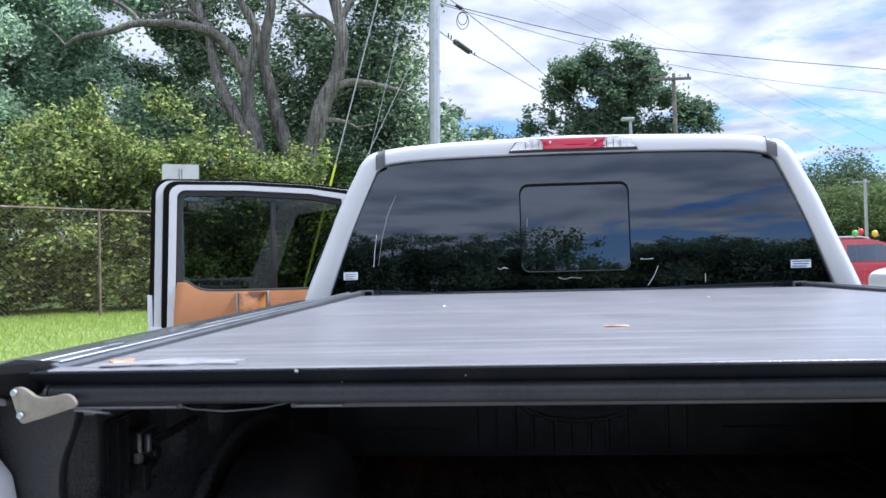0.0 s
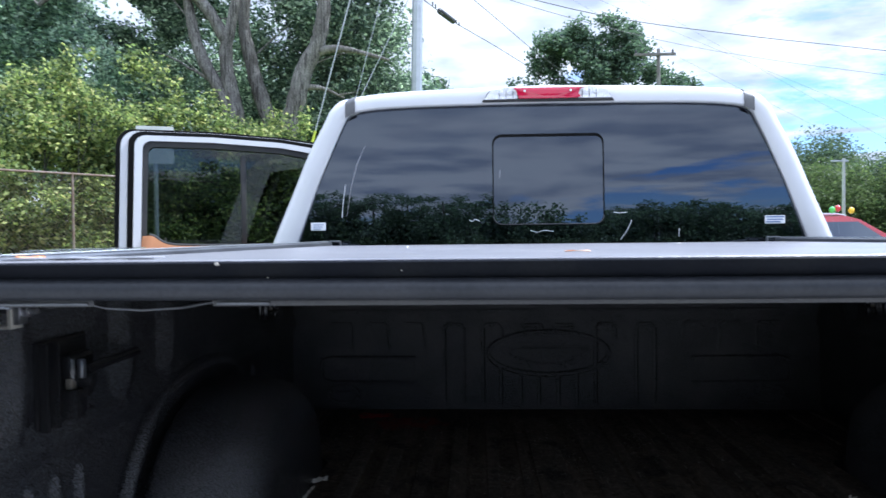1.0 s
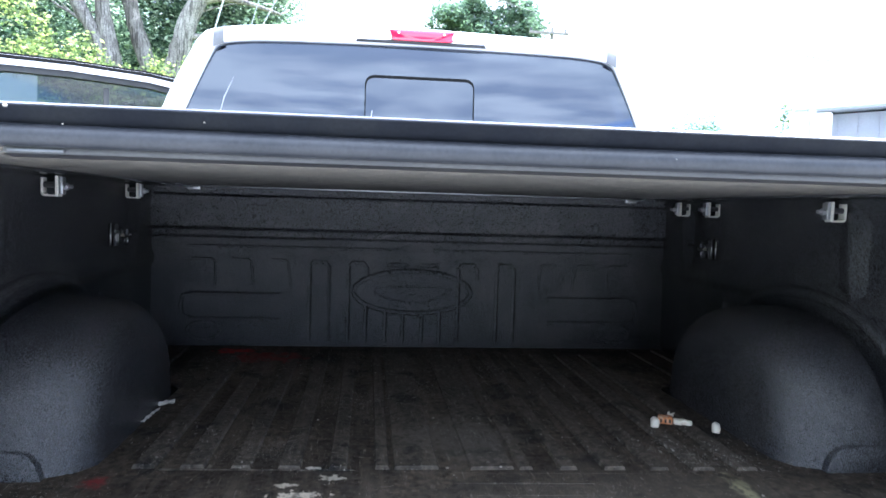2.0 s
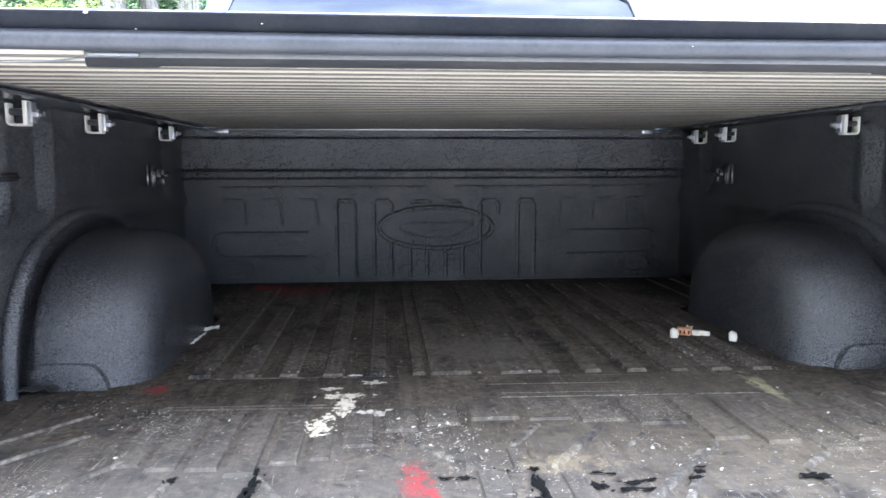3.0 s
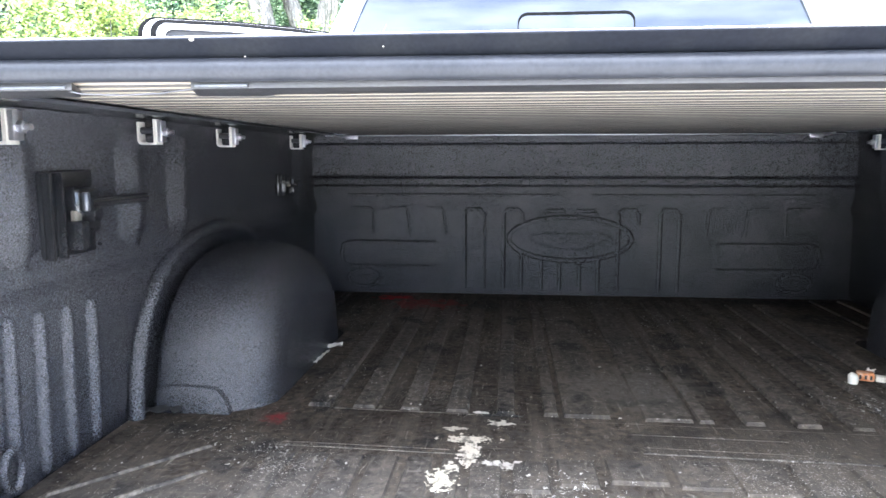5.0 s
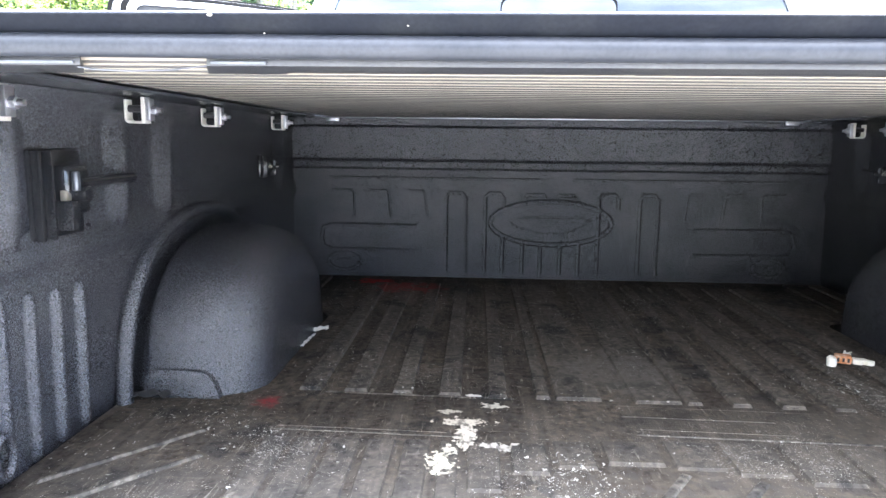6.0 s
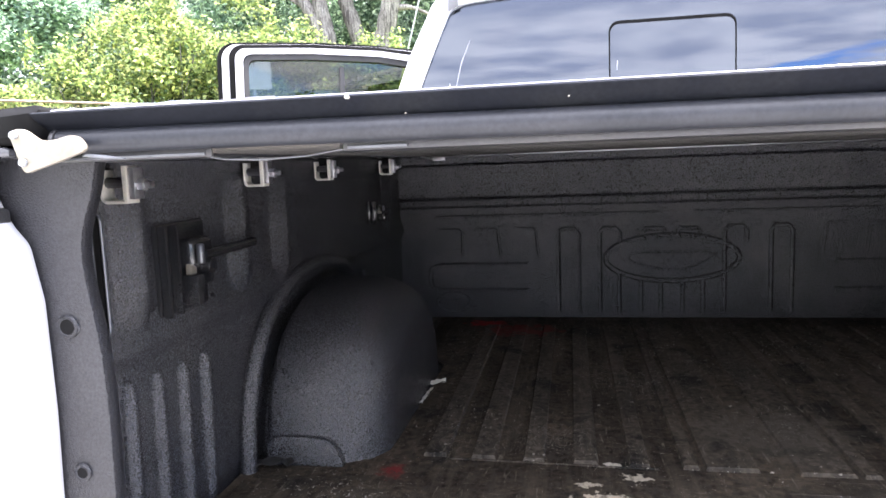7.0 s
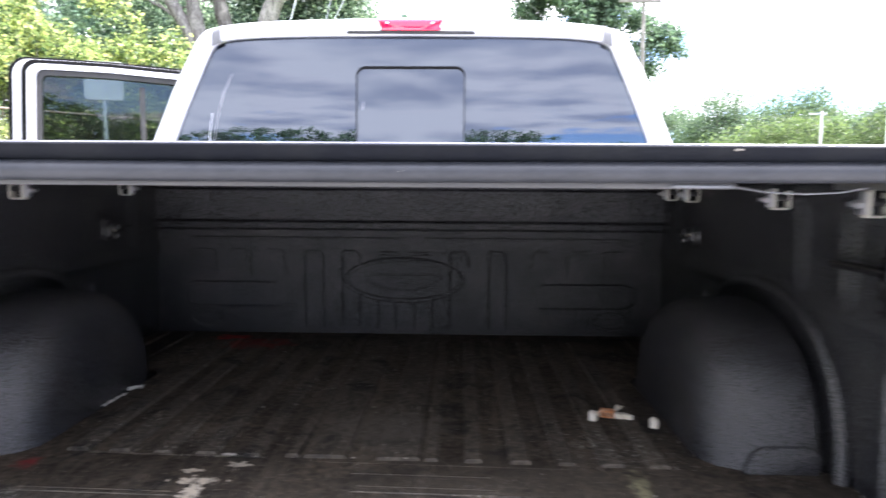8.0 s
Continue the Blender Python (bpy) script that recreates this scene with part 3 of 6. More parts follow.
# a curved reflection in the glass, drawn in as a pale line
part("scrape", tube([(x, glass_y(x, z) - 0.001, z) for x, z in ((-0.600, 1.730), (-0.628, 1.665), (-0.648, 1.585), (-0.662, 1.495))], [0.0007, 0.0016, 0.0010, 0.0006], 6), WRAP, rear_window, "pale curved reflection drawn on the glass")
part("scrape", tube([(-0.155, tilt_y(1.64) + 0.004, 1.640), (-0.158, tilt_y(1.61) + 0.004, 1.612)], 0.0011, 6), WRAP, rear_window)

for sx in (1, -1):
    secs = []
    for x in (0.632, 0.640, 0.648, 0.656, 0.664):
        zi = 1.835 - 0.45 * (x - 0.632)
        zo = 1.8935 - 0.35 * (x - 0.632)
        shell = [(-0.0035, zi - 0.002), (-0.0035, zo - 0.022), (0.002, zo - 0.010), (0.018, zo), (0.050, zo + 0.0035)]
        under = [(0.052, zo - 0.004), (0.022, zo - 0.007), (0.008, zo - 0.016), (0.004, zo - 0.026), (0.004, zi)]
        secs.append([(sx * x, tilt_y(z) + y, z) for y, z in shell + under])
    part("roof_ditch_seal", loft(secs, True, True), SEALGREY, truck, "dark grey rubber strip at the roof corner")

# high-mounted stop lamp
lamp = part("stop_lamp", prism([(-0.213, 1.862), (0.217, 1.860), (0.190, 1.895), (0.150, 1.906), (-0.140, 1.906), (-0.190, 1.896)], "y", 1.712, 1.760, 0.003), BLACK, truck, "high-mounted stop lamp, red centre and clear ends")
part("red_lens", prism([(x + 0.001, z) for x, z in smooth_line([(-0.094, 1.868), (0.094, 1.868), (0.098, 1.880), (0.104, 1.897), (0.100, 1.902), (-0.100, 1.902), (-0.104, 1.897), (-0.098, 1.880)], 2)], "y", 1.700, 1.7115, 0.003), RED, lamp, "red plastic lens")
for x in (-0.074, 0.074):
    part("bulb", cylinder((x, 1.6985, 1.892), (x, 1.6998, 1.892), 0.0035, 12), SILVERBACK, lamp, "small round light unit")
for sx in (1, -1):
    o = [(sx * 0.0985, 1.869), (sx * 0.206, 1.868), (sx * 0.186, 1.893), (sx * 0.150, 1.902), (sx * 0.0985, 1.902)]
    part("reflector", prism(o, "y", 1.7075, 1.7115), SILVERBACK, lamp)
    part("clear_lens", prism(o, "y", 1.7005, 1.7035, 0.001), CLEAR, lamp, "clear plastic lens").visible_shadow = False
    for k in range(2):
        part("bulb", cylinder((sx * (0.122 + 0.030 * k), 1.7045, 1.889), (sx * (0.122 + 0.030 * k), 1.7072, 1.889), 0.0085, 14, 0.001), LABELWHITE, lamp, "round white light unit")
    for k in range(4):
        part("lens_rib", box(sx * (0.112 + 0.022 * k) - 0.0008, sx * (0.112 + 0.022 * k) + 0.0008, 1.7038, 1.7070, 1.870, 1.8745 + 0.020 * (k < 3), 0.0003, 1), RAIL, lamp)

# cab body below the windows, front and inside
side = [(0.55, 0.93), (0.60, 0.975), (1.00, 0.985), (1.22, 0.965), (1.365, 0.905)]


def flank(sx, y0, y1, thick=0.05):
    o = [(sx * x, z) for z, x in side]
    i = [(sx * (x - thick), z) for z, x in side[::-1]]
    return prism(o + i, "y", y0, y1, 0.006)


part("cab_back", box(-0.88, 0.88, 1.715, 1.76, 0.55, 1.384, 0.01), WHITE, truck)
part("cab_floor", box(-0.90, 0.90, 1.77, 3.9, 0.50, 0.56, 0.01), BLACK, truck)
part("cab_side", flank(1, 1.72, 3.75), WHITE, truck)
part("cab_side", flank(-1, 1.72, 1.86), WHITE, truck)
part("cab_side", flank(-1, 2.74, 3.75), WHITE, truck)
for sx in (1, -1):
    for y0, y1 in ((1.98, 2.06), (2.70, 2.78)):
        part("door_pillar", prism([(sx * 0.90, 1.36), (sx * 0.70, 1.85), (sx * 0.66, 1.84), (sx * 0.85, 1.36)], "y", y0, y1, 0.006), BLACK, truck)
    part("windscreen_pillar", tube([(sx * 0.70, 3.20, 1.85), (sx * 0.84, 3.75, 1.40)], [0.035, 0.05], 8), WHITE, truck)
    if sx == 1:
        part("side_glass", prism([(0.893, 1.37), (0.708, 1.84), (0.702, 1.84), (0.887, 1.37)], "y", 2.07, 2.69), TINTGLASS, truck)
    part("side_glass", prism([(sx * 0.893, 1.37), (sx * 0.708, 1.84), (sx * 0.702, 1.84), (sx * 0.887, 1.37)], "y", 2.79, 3.25), TINTGLASS, truck)
part("windscreen", loft([[(-0.66, 3.30, 1.83), (0.66, 3.30, 1.83), (0.80, 3.78, 1.40), (-0.80, 3.78, 1.40)], [(-0.66, 3.31, 1.835), (0.66, 3.31, 1.835), (0.80, 3.79, 1.405), (-0.80, 3.79, 1.405)]], True, True), TINTGLASS, truck)
hood = loft([[(-0.95, y, 0.55), (-0.97, y, 1.0), (-0.86, y, z), (0.86, y, z), (0.97, y, 1.0), (0.95, y, 0.55)] for y, z in ((3.76, 1.36), (4.3, 1.32), (4.85, 1.24), (5.0, 1.05))], True, True)
part("hood", hood, WHITE, truck)
for sx in (1, -1):
    seat = bmesh.new()
    add_box(seat, sx * 0.42 - 0.27, sx * 0.42 + 0.27, 1.80, 1.93, 0.85, 1.40, 0.05, 3)
    add_box(seat, sx * 0.42 - 0.27, sx * 0.42 + 0.27, 1.90, 2.40, 0.80, 0.98, 0.05, 3)
    part("rear_seat", seat, TAN, truck)

# wheels and bumper
def wheel(x, y):
    sx = 1 if x > 0 else -1
    w = part("wheel", cylinder((x - sx * 0.24, y, 0.39), (x, y, 0.39), 0.39, 32, 0.03), RUBBER, truck, "black tyre on an alloy rim")
    part("rim", cylinder((x - sx * 0.05, y, 0.39), (x + sx * 0.005, y, 0.39), 0.235, 24, 0.02), ALU, w)


for x in (0.96, -0.96):
    for y in (0.84, 4.40):
        wheel(x, y)

# ---- the open rear door ----
DOOR = Matrix(((-0.905, 0.425, 0, -0.955), (-0.425, -0.905, 0, 2.725), (0, 0, 1, 0), (0, 0, 0, 1)))
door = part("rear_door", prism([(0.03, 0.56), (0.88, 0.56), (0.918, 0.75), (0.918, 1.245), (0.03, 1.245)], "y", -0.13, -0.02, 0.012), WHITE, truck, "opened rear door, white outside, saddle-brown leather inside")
door.matrix_world = DOOR


def door_outline(gx, gz):
    """The door's upper frame, as (along, up), shrunk by gx at its edge and gz at its top."""
    x1, z1, r = 0.918 - gx, 1.905 - gz, max(0.03, 0.075 - gx * 0.35)
    pts = [(x1, 1.20)]
    for k in range(9):
        a = radians(90 * k / 8)
        pts.append((x1 - 0.020 - r + r * math.cos(a), z1 - r + r * math.sin(a)))
    pts += [(0.50, z1 + 0.002), (0.20, z1 - 0.010), (-0.02 + gx * 0.6, z1 - 0.032), (-0.10 + gx * 0.6, 1.20)]
    return pts


def door_ring(name, g0, g1, y0, y1, mat, label=""):
    a, b = door_outline(*g0), door_outline(*g1)
    bm = loft([[(x, y0, z) for x, z in a], [(x, y1 - 0.003, z) for x, z in a], [(x - 0.002, y1, z - 0.001) for x, z in a], [(x + 0.001, y1, z) for x, z in b], [(x, y0, z) for x, z in b]], closed=False)
    return part(name, bm, mat, door, label)


door_ring("outer_seal", (0.0, 0.0), (0.018, 0.008), -0.10, -0.040, MATTE, "black rubber outer weatherstrip")
part("door_edge", box(0.9002, 0.9215, -0.106, -0.0375, 0.76, 1.385, 0.004), WHITE, door)
door_ring("outer_frame", (0.0185, 0.0085), (0.050, 0.011), -0.10, -0.036, WHITE)
door_ring("inner_seal", (0.0505, 0.0115), (0.074, 0.030), -0.08, -0.022, MATTE, "black rubber door seal")
door_ring("window_frame", (0.0745, 0.0305), (0.108, 0.054), -0.08, -0.002, WHITE, "white painted window frame")
door_ring("glass_run", (0.1085, 0.0545), (0.130, 0.078), -0.07, -0.012, RUBBER)
inner = door_outline(0.126, 0.074)
part("door_glass", loft([[(x, -0.045, max(z, 1.36)) for x, z in inner], [(x, -0.040, max(z, 1.36)) for x, z in inner]], True, True), TINTGLASS, door, "tinted side window")
part("divider_bar", box(0.355, 0.378, -0.060, -0.030, 1.36, 1.80, 0.004), RUBBER, door)
trim_top = smooth_line([(0.815, 1.20), (0.812, 1.30), (0.800, 1.425), (0.785, 1.437), (0.755, 1.436), (0.70, 1.402), (0.60, 1.392), (0.30, 1.388), (-0.08, 1.384)], 5)
trim = trim_top + [(-0.06, 0.60), (0.80, 0.60)]
panel = part("inner_panel", prism(trim, "y", -0.020, 0.012, 0.004), TAN, door, "saddle-brown leather door panel")
part("belt_strip", tube([(x, 0.006, z + 0.004) for x, z in trim_top[18:]], 0.006, 8), RUBBER, door)
part("armrest", box(0.12, 0.74, 0.012, 0.06, 1.13, 1.24, 0.02, 3), TAN, door)
part("pull_recess", box(0.10, 0.40, 0.012, 0.020, 1.27, 1.345, 0.006), TAN, door)
part("wood_trim", box(0.410, 0.538, 0.0125, 0.024, 1.20, 1.385, 0.006), WOOD, door, "glossy wood-grain trim")
for x in (0.404, 0.543):
    part("chrome_strip", box(x - 0.0045, x + 0.0045, 0.0125, 0.0265, 1.20, 1.387, 0.001, 1), CHROME, door)
part("lock_knob", cylinder((0.705, -0.004, 1.40), (0.705, -0.004, 1.430), 0.004, 8), BLACK, door)

# ---- the cargo bed ----
bed_floor = part("bed_floor", box(-0.90, 0.90, 0.0, 1.66, 0.845, FLOOR - 0.008, 0.004), LINER, truck, "black sprayed bed floor")
fold = [(0.835, 0.862), (0.825, 0.90), (0.822, 1.125), (0.812, 1.145), (0.815, 1.165), (0.822, 1.185), (0.822, 1.325), (0.814, 1.352), (0.804, 1.372)]
for sx in (1, -1):
    prof = [(sx * x, z) for x, z in fold]
    back = [(sx * 0.95, 1.372), (sx * 0.95, 0.86)]
    part("bed_side", prism(prof + back, "y", 0.0, 1.66, 0.003), LINER, truck, "black sprayed inner bed wall")
    # the rear post beside the tailgate opening
    post = smooth_line([(0.800, 0.80), (0.722, 0.86), (0.712, 0.95), (0.705, 1.10), (0.706, 1.20), (0.716, 1.29), (0.700, 1.345), (0.690, 1.385)], 5) + [(0.80, 1.385), (0.80, 0.80)]
    p = part("tail_post", prism([(sx * x, z) for x, z in post], "y", 0.035, 0.052, 0.006), POST, truck, "black textured post beside the tailgate opening")
    for z, r in ((1.226, 0.0085), (1.092, 0.0065)):
        rim_pts = [(sx * 0.735 + r * math.cos(u), 0.0335, z + r * math.sin(u)) for u in [2 * math.pi * k / 16 for k in range(17)]]
        part("hole_rim", tube(rim_pts, 0.0022, 6), POST, p)
        part("hole_edge", cylinder((sx * (0.735 - r * 0.45), 0.0332, z - r * 0.1), (sx * (0.735 - r * 0.45), 0.0346, z - r * 0.1), r * 0.8, 16), SEALGREY, p, "pale paint edge showing inside the hole")
        # no hole is cut: a black disc paints the shade inside it
        part("bolt_hole", cylinder((sx * 0.735, 0.0322, z), (sx * 0.735, 0.0346, z), r * 0.92, 16), MATTE, p, "black disc standing for the shade inside a bolt hole")
    # outer body side
    o = [(0.764, 0.55), (0.757, 0.95), (0.750, 1.15), (0.751, 1.25), (0.760, 1.300), (0.775, 1.318), (0.80, 1.372), (0.955, 1.372), (0.985, 1.33), (0.995, 1.10), (0.985, 0.62), (0.95, 0.55)]
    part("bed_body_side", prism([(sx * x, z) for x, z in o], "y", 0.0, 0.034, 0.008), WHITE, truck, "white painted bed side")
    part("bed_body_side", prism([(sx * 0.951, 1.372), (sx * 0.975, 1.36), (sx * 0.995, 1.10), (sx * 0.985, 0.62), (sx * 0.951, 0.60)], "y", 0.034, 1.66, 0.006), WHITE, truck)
    part("lamp_cap", box(sx * 0.775, sx * 0.985, -0.012, 0.03, 1.312, 1.332, 0.004), BLACK, truck)
    cap = [(0.745, 1.374), (0.745, 1.380), (0.760, 1.384), (0.935, 1.384), (0.972, 1.372), (0.985, 1.345), (0.978, 1.345), (0.940, 1.370), (0.760, 1.374)]
    part("rail_cap", prism([(sx * x, z) for x, z in cap], "y", 0.0, 1.70, 0.002), CAP, truck, "black plastic bed rail cap")
    # wheel well
    wy = smooth_line([(0.530, 0.872), (0.540, 0.95), (0.570, 1.02), (0.630, 1.080), (0.715, 1.116), (0.830, 1.130), (0.960, 1.118), (1.050, 1.075), (1.110, 1.00), (1.130, 0.872)], 4)

    def inset(lp, d):
        c = (0.83, 0.872)
        return [(c[0] + (y - c[0]) * (1 - d / 0.30), c[1] + (z - c[1]) * (1 - d / 0.26)) for y, z in lp]
    loops = [[(sx * x, y, z) for y, z in inset(wy, d)] for x, d in ((0.84, 0.060), (0.806, 0.055), (0.800, 0.012), (0.794, 0.003), (0.786, 0.0), (0.715, 0.001), (0.690, 0.004), (0.666, 0.011), (0.645, 0.022), (0.628, 0.037), (0.615, 0.056), (0.607, 0.078), (0.603, 0.104))]
    part("wheel_well", loft(loops, False, True), LINER, truck, "black textured wheel housing")
    arch = [(sx * 0.812, y, z) for y, z in inset(wy, -0.034)]
    part("arch_flange", tube(arch, 0.014, 10), LINER, truck)
    ledge = smooth_line([(0.794, 0.874), (0.794, 0.908), (0.784, 0.922), (0.765, 0.926), (0.705, 0.925), (0.684, 0.918), (0.672, 0.900), (0.664, 0.874)], 2)
    part("pressed_ledge", prism([(sx * x, z) for x, z in ledge], "y", 0.5255, 0.575, 0.0055), LINER, truck)
    # pressed ribs in the wall
    for k in range(6):
        y = 0.165 + 0.0585 * k if k < 5 else 1.20
        if k == 0:
            continue
        ztop = 1.118 - 0.004 * k
        zs = ((0.884, 0.006), (0.890, 0.0092), (0.905, 0.0112), (0.95, 0.0120), (1.03, 0.0120), (ztop - 0.020, 0.0112), (ztop - 0.008, 0.0092), (ztop - 0.002, 0.0060), (ztop, 0.0015))
        part("wall_rib", tube([(sx * 0.8215, y - 0.004 + 0.036 * (z - 0.884), z) for z, _ in zs], [r for _, r in zs], 12), LINER, truck)
    for y0, y1 in ((0.212, 0.262), (0.485, 0.540), (0.650, 0.705), (1.40, 1.46)):
        layers = []
        for z, k in ((1.130, 0.0), (1.155, 0.30), (1.185, 0.75), (1.215, 0.95), (1.25, 1.0), (1.345, 1.0), (1.352, 0.6)):
            layers.append([(sx * (0.824 - k * d), y0 + (y1 + 0.06 - y0) * u, z) for u, d in ((0.0, 0.0), (0.10, 0.003), (0.36, 0.0185), (0.43, 0.0205), (0.50, 0.0190), (0.58, 0.006), (1.0, 0.0))] + [(sx * 0.835, y1 + 0.06, z), (sx * 0.835, y0, z)])
        part("wall_pilaster", loft(layers, True, True), LINER, truck)
    # slot near the post
    sl = [(sx * 0.817, 0.192 + a, b) for a, b in rounded(-0.009, 0.009, 1.175, 1.315, 0.0088, 4)]
    part("slot_rim", tube(sl + [sl[0]], 0.0022, 8), RAIL, truck, "worn metal rim of a slot in the bed wall")
    # flat black sheet in place of the shade inside the slot
    part("slot_hole", loft([[(sx * 0.8195, y, z) for _, y, z in sl], [(sx * 0.8215, y, z) for _, y, z in sl]], True, True), MATTE, truck)
    # tie-down ring
    rg = [(sx * 0.803, 0.193 + 0.016 * math.cos(a), 0.927 + 0.026 * math.sin(a)) for a in [2 * math.pi * k / 20 for k in range(21)]]
    part("tie_down_ring", tube(rg, 0.0058, 10), LINER, truck, "coated tie-down ring in the bed wall")
    # cleat plates
    for y, z, s in ((0.30, 1.172, 1.0), (1.26, 1.205, 0.5)):
        cl = part("cleat_plate", box(sx * 0.813, sx * 0.822, y, y + 0.118 * s, z, z + 0.120 * s, 0.004), GLOSS, truck, "black metal tie-down cleat plate")
        for yy in (0.0, 0.026 * s):
            part("rim_bar", box(sx * 0.800, sx * 0.8125, y + yy, y + yy + 0.006 * s, z, z + 0.118 * s, 0.0025), GLOSS, cl)
        part("hub", box(sx * 0.788, sx * 0.8125, y + 0.040 * s, y + 0.095 * s, z + 0.030 * s, z + 0.098 * s, 0.008, 3), GLOSS, cl)
        part("bracket", prism([(y + 0.032 * s, z + 0.020 * s), (y + 0.044 * s, z + 0.014 * s), (y + 0.048 * s, z + 0.060 * s), (y + 0.034 * s, z + 0.066 * s)], "x", min(sx * 0.788, sx * 0.797), max(sx * 0.788, sx * 0.797), 0.002), PLATE, cl, "worn metal bracket")
        part("lock_barrel", cylinder((sx * 0.800, y + 0.062 * s, z + 0.060 * s), (sx * 0.772, y + 0.062 * s, z + 0.060 * s), 0.011 * s, 16, 0.002), GLOSS, cl)
        part("pin", cylinder((sx * 0.783, y + 0.050 * s, z + 0.064 * s), (sx * 0.783, y + 0.050 * s, z + 0.090 * s), 0.0055 * s, 12, 0.002), RAIL, cl, "dull metal pin")
        part("lever", tube([(sx * 0.785, y + 0.06 * s, z + 0.074 * s), (sx * 0.787, y + 0.215 * s, z + 0.074 * s)], 0.0075 * s, 12), GLOSS, cl)
        part("hasp", box(sx * 0.776, sx * 0.798, y + 0.026 * s, y + 0.046 * s, z + 0.012 * s, z + 0.052 * s, 0.003), GLOSS, cl)
        for by, bz in ((0.016, 0.016), (0.016, 0.102), (0.042, 0.068), (0.10, 0.012)):
            part("bolt", cylinder((sx * 0.800, y + by * s, z + bz * s), (sx * 0.796, y + by * s, z + bz * s), 0.0026 * s, 8), GLOSS, cl)

# head wall with its pressed pattern
head = [(1.625, 0.86), (1.625, 1.216), (1.632, 1.222), (1.632, 1.240), (1.618, 1.250), (1.618, 1.345), (1.605, 1.352), (1.605, 1.378), (1.67, 1.378), (1.67, 0.86)]
head_wall = part("head_wall", prism(head, "x", -0.84, 0.84, 0.003), LINER, truck, "black sprayed head wall with pressed ribs")
HY = 1.6255


def press(pts, r=0.0042, closed=False):
    r *= 1.75
    p = [(x, HY, z) for x, z in pts]
    part("pressed_rib", tube(p + ([p[0]] if closed else []), r, 6, not closed), LINER, head_wall)


press([(-0.012 + 0.188 * math.cos(a), 1.055 + 0.068 * math.sin(a)) for a in [2 * math.pi * k / 40 for k in range(40)]], 0.005, True)
for x in (-0.161, -0.099, -0.042, 0.019, 0.076, 0.135):
    press([(x, 0.892), (x, 1.052 - 0.066 * math.sqrt(max(0, 1 - ((x + 0.012) / 0.19) ** 2)))])
for x0, x1 in ((-0.339, -0.277), (-0.217, -0.158), (0.135, 0.196), (0.261, 0.318)):
    zb = 0.895 if abs((x0 + x1) / 2) > 0.25 else 1.10
    press([(x0, 0.895), (x0, 1.132), (x0 + 0.012, 1.146), (x1 - 0.012, 1.146), (x1, 1.132), (x1, zb)])
press([(-0.012 + 0.120 * math.cos(a) + 0.01 * math.sin(3 * a), 1.055 + 0.026 * math.sin(a) + 0.008 * math.cos(2 * a)) for a in [2 * math.pi * k / 30 for k in range(30)]], 0.0022, True)
for sx in (1, -1):
    press([(sx * 0.080 - 0.012, 1.130), (sx * 0.075 - 0.012, 1.142), (sx * 0.022 - 0.012, 1.142), (sx * 0.018 - 0.012, 1.132)], 0.004)
    press([(sx * 0.71, 1.190), (sx * 0.05, 1.190)], 0.003)
    press([(sx * 0.43, 0.961), (sx * 0.70, 0.962), (sx * 0.728, 0.972), (sx * 0.734, 1.000), (sx * 0.728, 1.032), (sx * 0.70, 1.041), (sx * 0.43, 1.040)], 0.0045)
    press([(sx * 0.70, 1.150), (sx * 0.640, 1.150), (sx * 0.628, 1.140), (sx * 0.630, 1.068)], 0.003)
    press([(sx * 0.580, 1.150), (sx * 0.530, 1.150), (sx * 0.519, 1.140), (sx * 0.512, 1.068)], 0.003)
    press([(sx * 0.460, 1.150), (sx * 0.414, 1.150), (sx * 0.405, 1.140), (sx * 0.397, 1.068)], 0.003)
    press([(sx * 0.663 + 0.05 * math.cos(a), 0.924 + 0.028 * math.sin(a)) for a in [2 * math.pi * k / 20 for k in range(20)]], 0.004, True)
    press([(sx * 0.685, 0.93), (sx * 0.640, 0.93)], 0.003)

# ---- roll-up cover over the bed ----
cover = thing("bed_cover", "dark grey vinyl roll-up bed cover with pale slats underneath", "truck bed cover")
top = [(-0.0045, 1.4078), (-0.0035, 1.4088), (0.012, 1.4094), (0.050, 1.4046), (0.8, 1.4016), (1.60, 1.3985), (1.645, 1.394), (1.645, 1.3915), (1.60, 1.3935), (0.8, 1.3965), (0.050, 1.3995), (0.021, 1.4077)]
part("cover_skin", prism(top, "x", -0.700, 0.700, 0.0), COVER, cover, "dark grey vinyl skin")
PITCH = 0.0440
for k in range(36):
    y = 0.022 + PITCH * k
    part("slat", prism([(y + 0.0066, 1.3930), (y + 0.0066, 1.3780), (y + 0.0076, 1.3768), (y + 0.0120, 1.3762), (y + 0.0320, 1.3762), (y + 0.0366, 1.3768), (y + 0.0376, 1.3780), (y + 0.0376, 1.3930)], "x", -0.694, 0.694), UNDER, cover, smooth=0)
# added dark strips fill the slat gaps and stand in for their shade
for k in range(35):
    y = 0.022 + PITCH * (k + 1)
    part("hinge_strip", box(-0.690, 0.690, y - 0.0062, y + 0.0062, 1.3755, 1.3930, 0.0008, 1), GAP_SHADE, cover, smooth=0)
lip = [(0.0085, 1.3912), (0.0040, 1.3956), (-0.0020, 1.4010), (-0.0066, 1.4050), (-0.0074, 1.4064), (-0.0040, 1.4075), (0.020, 1.4075), (0.020, 1.3912)]
part("edge_lip", prism(lip, "x", -0.717, 0.717, 0.0012), LIP, cover, "black folded rear edge")
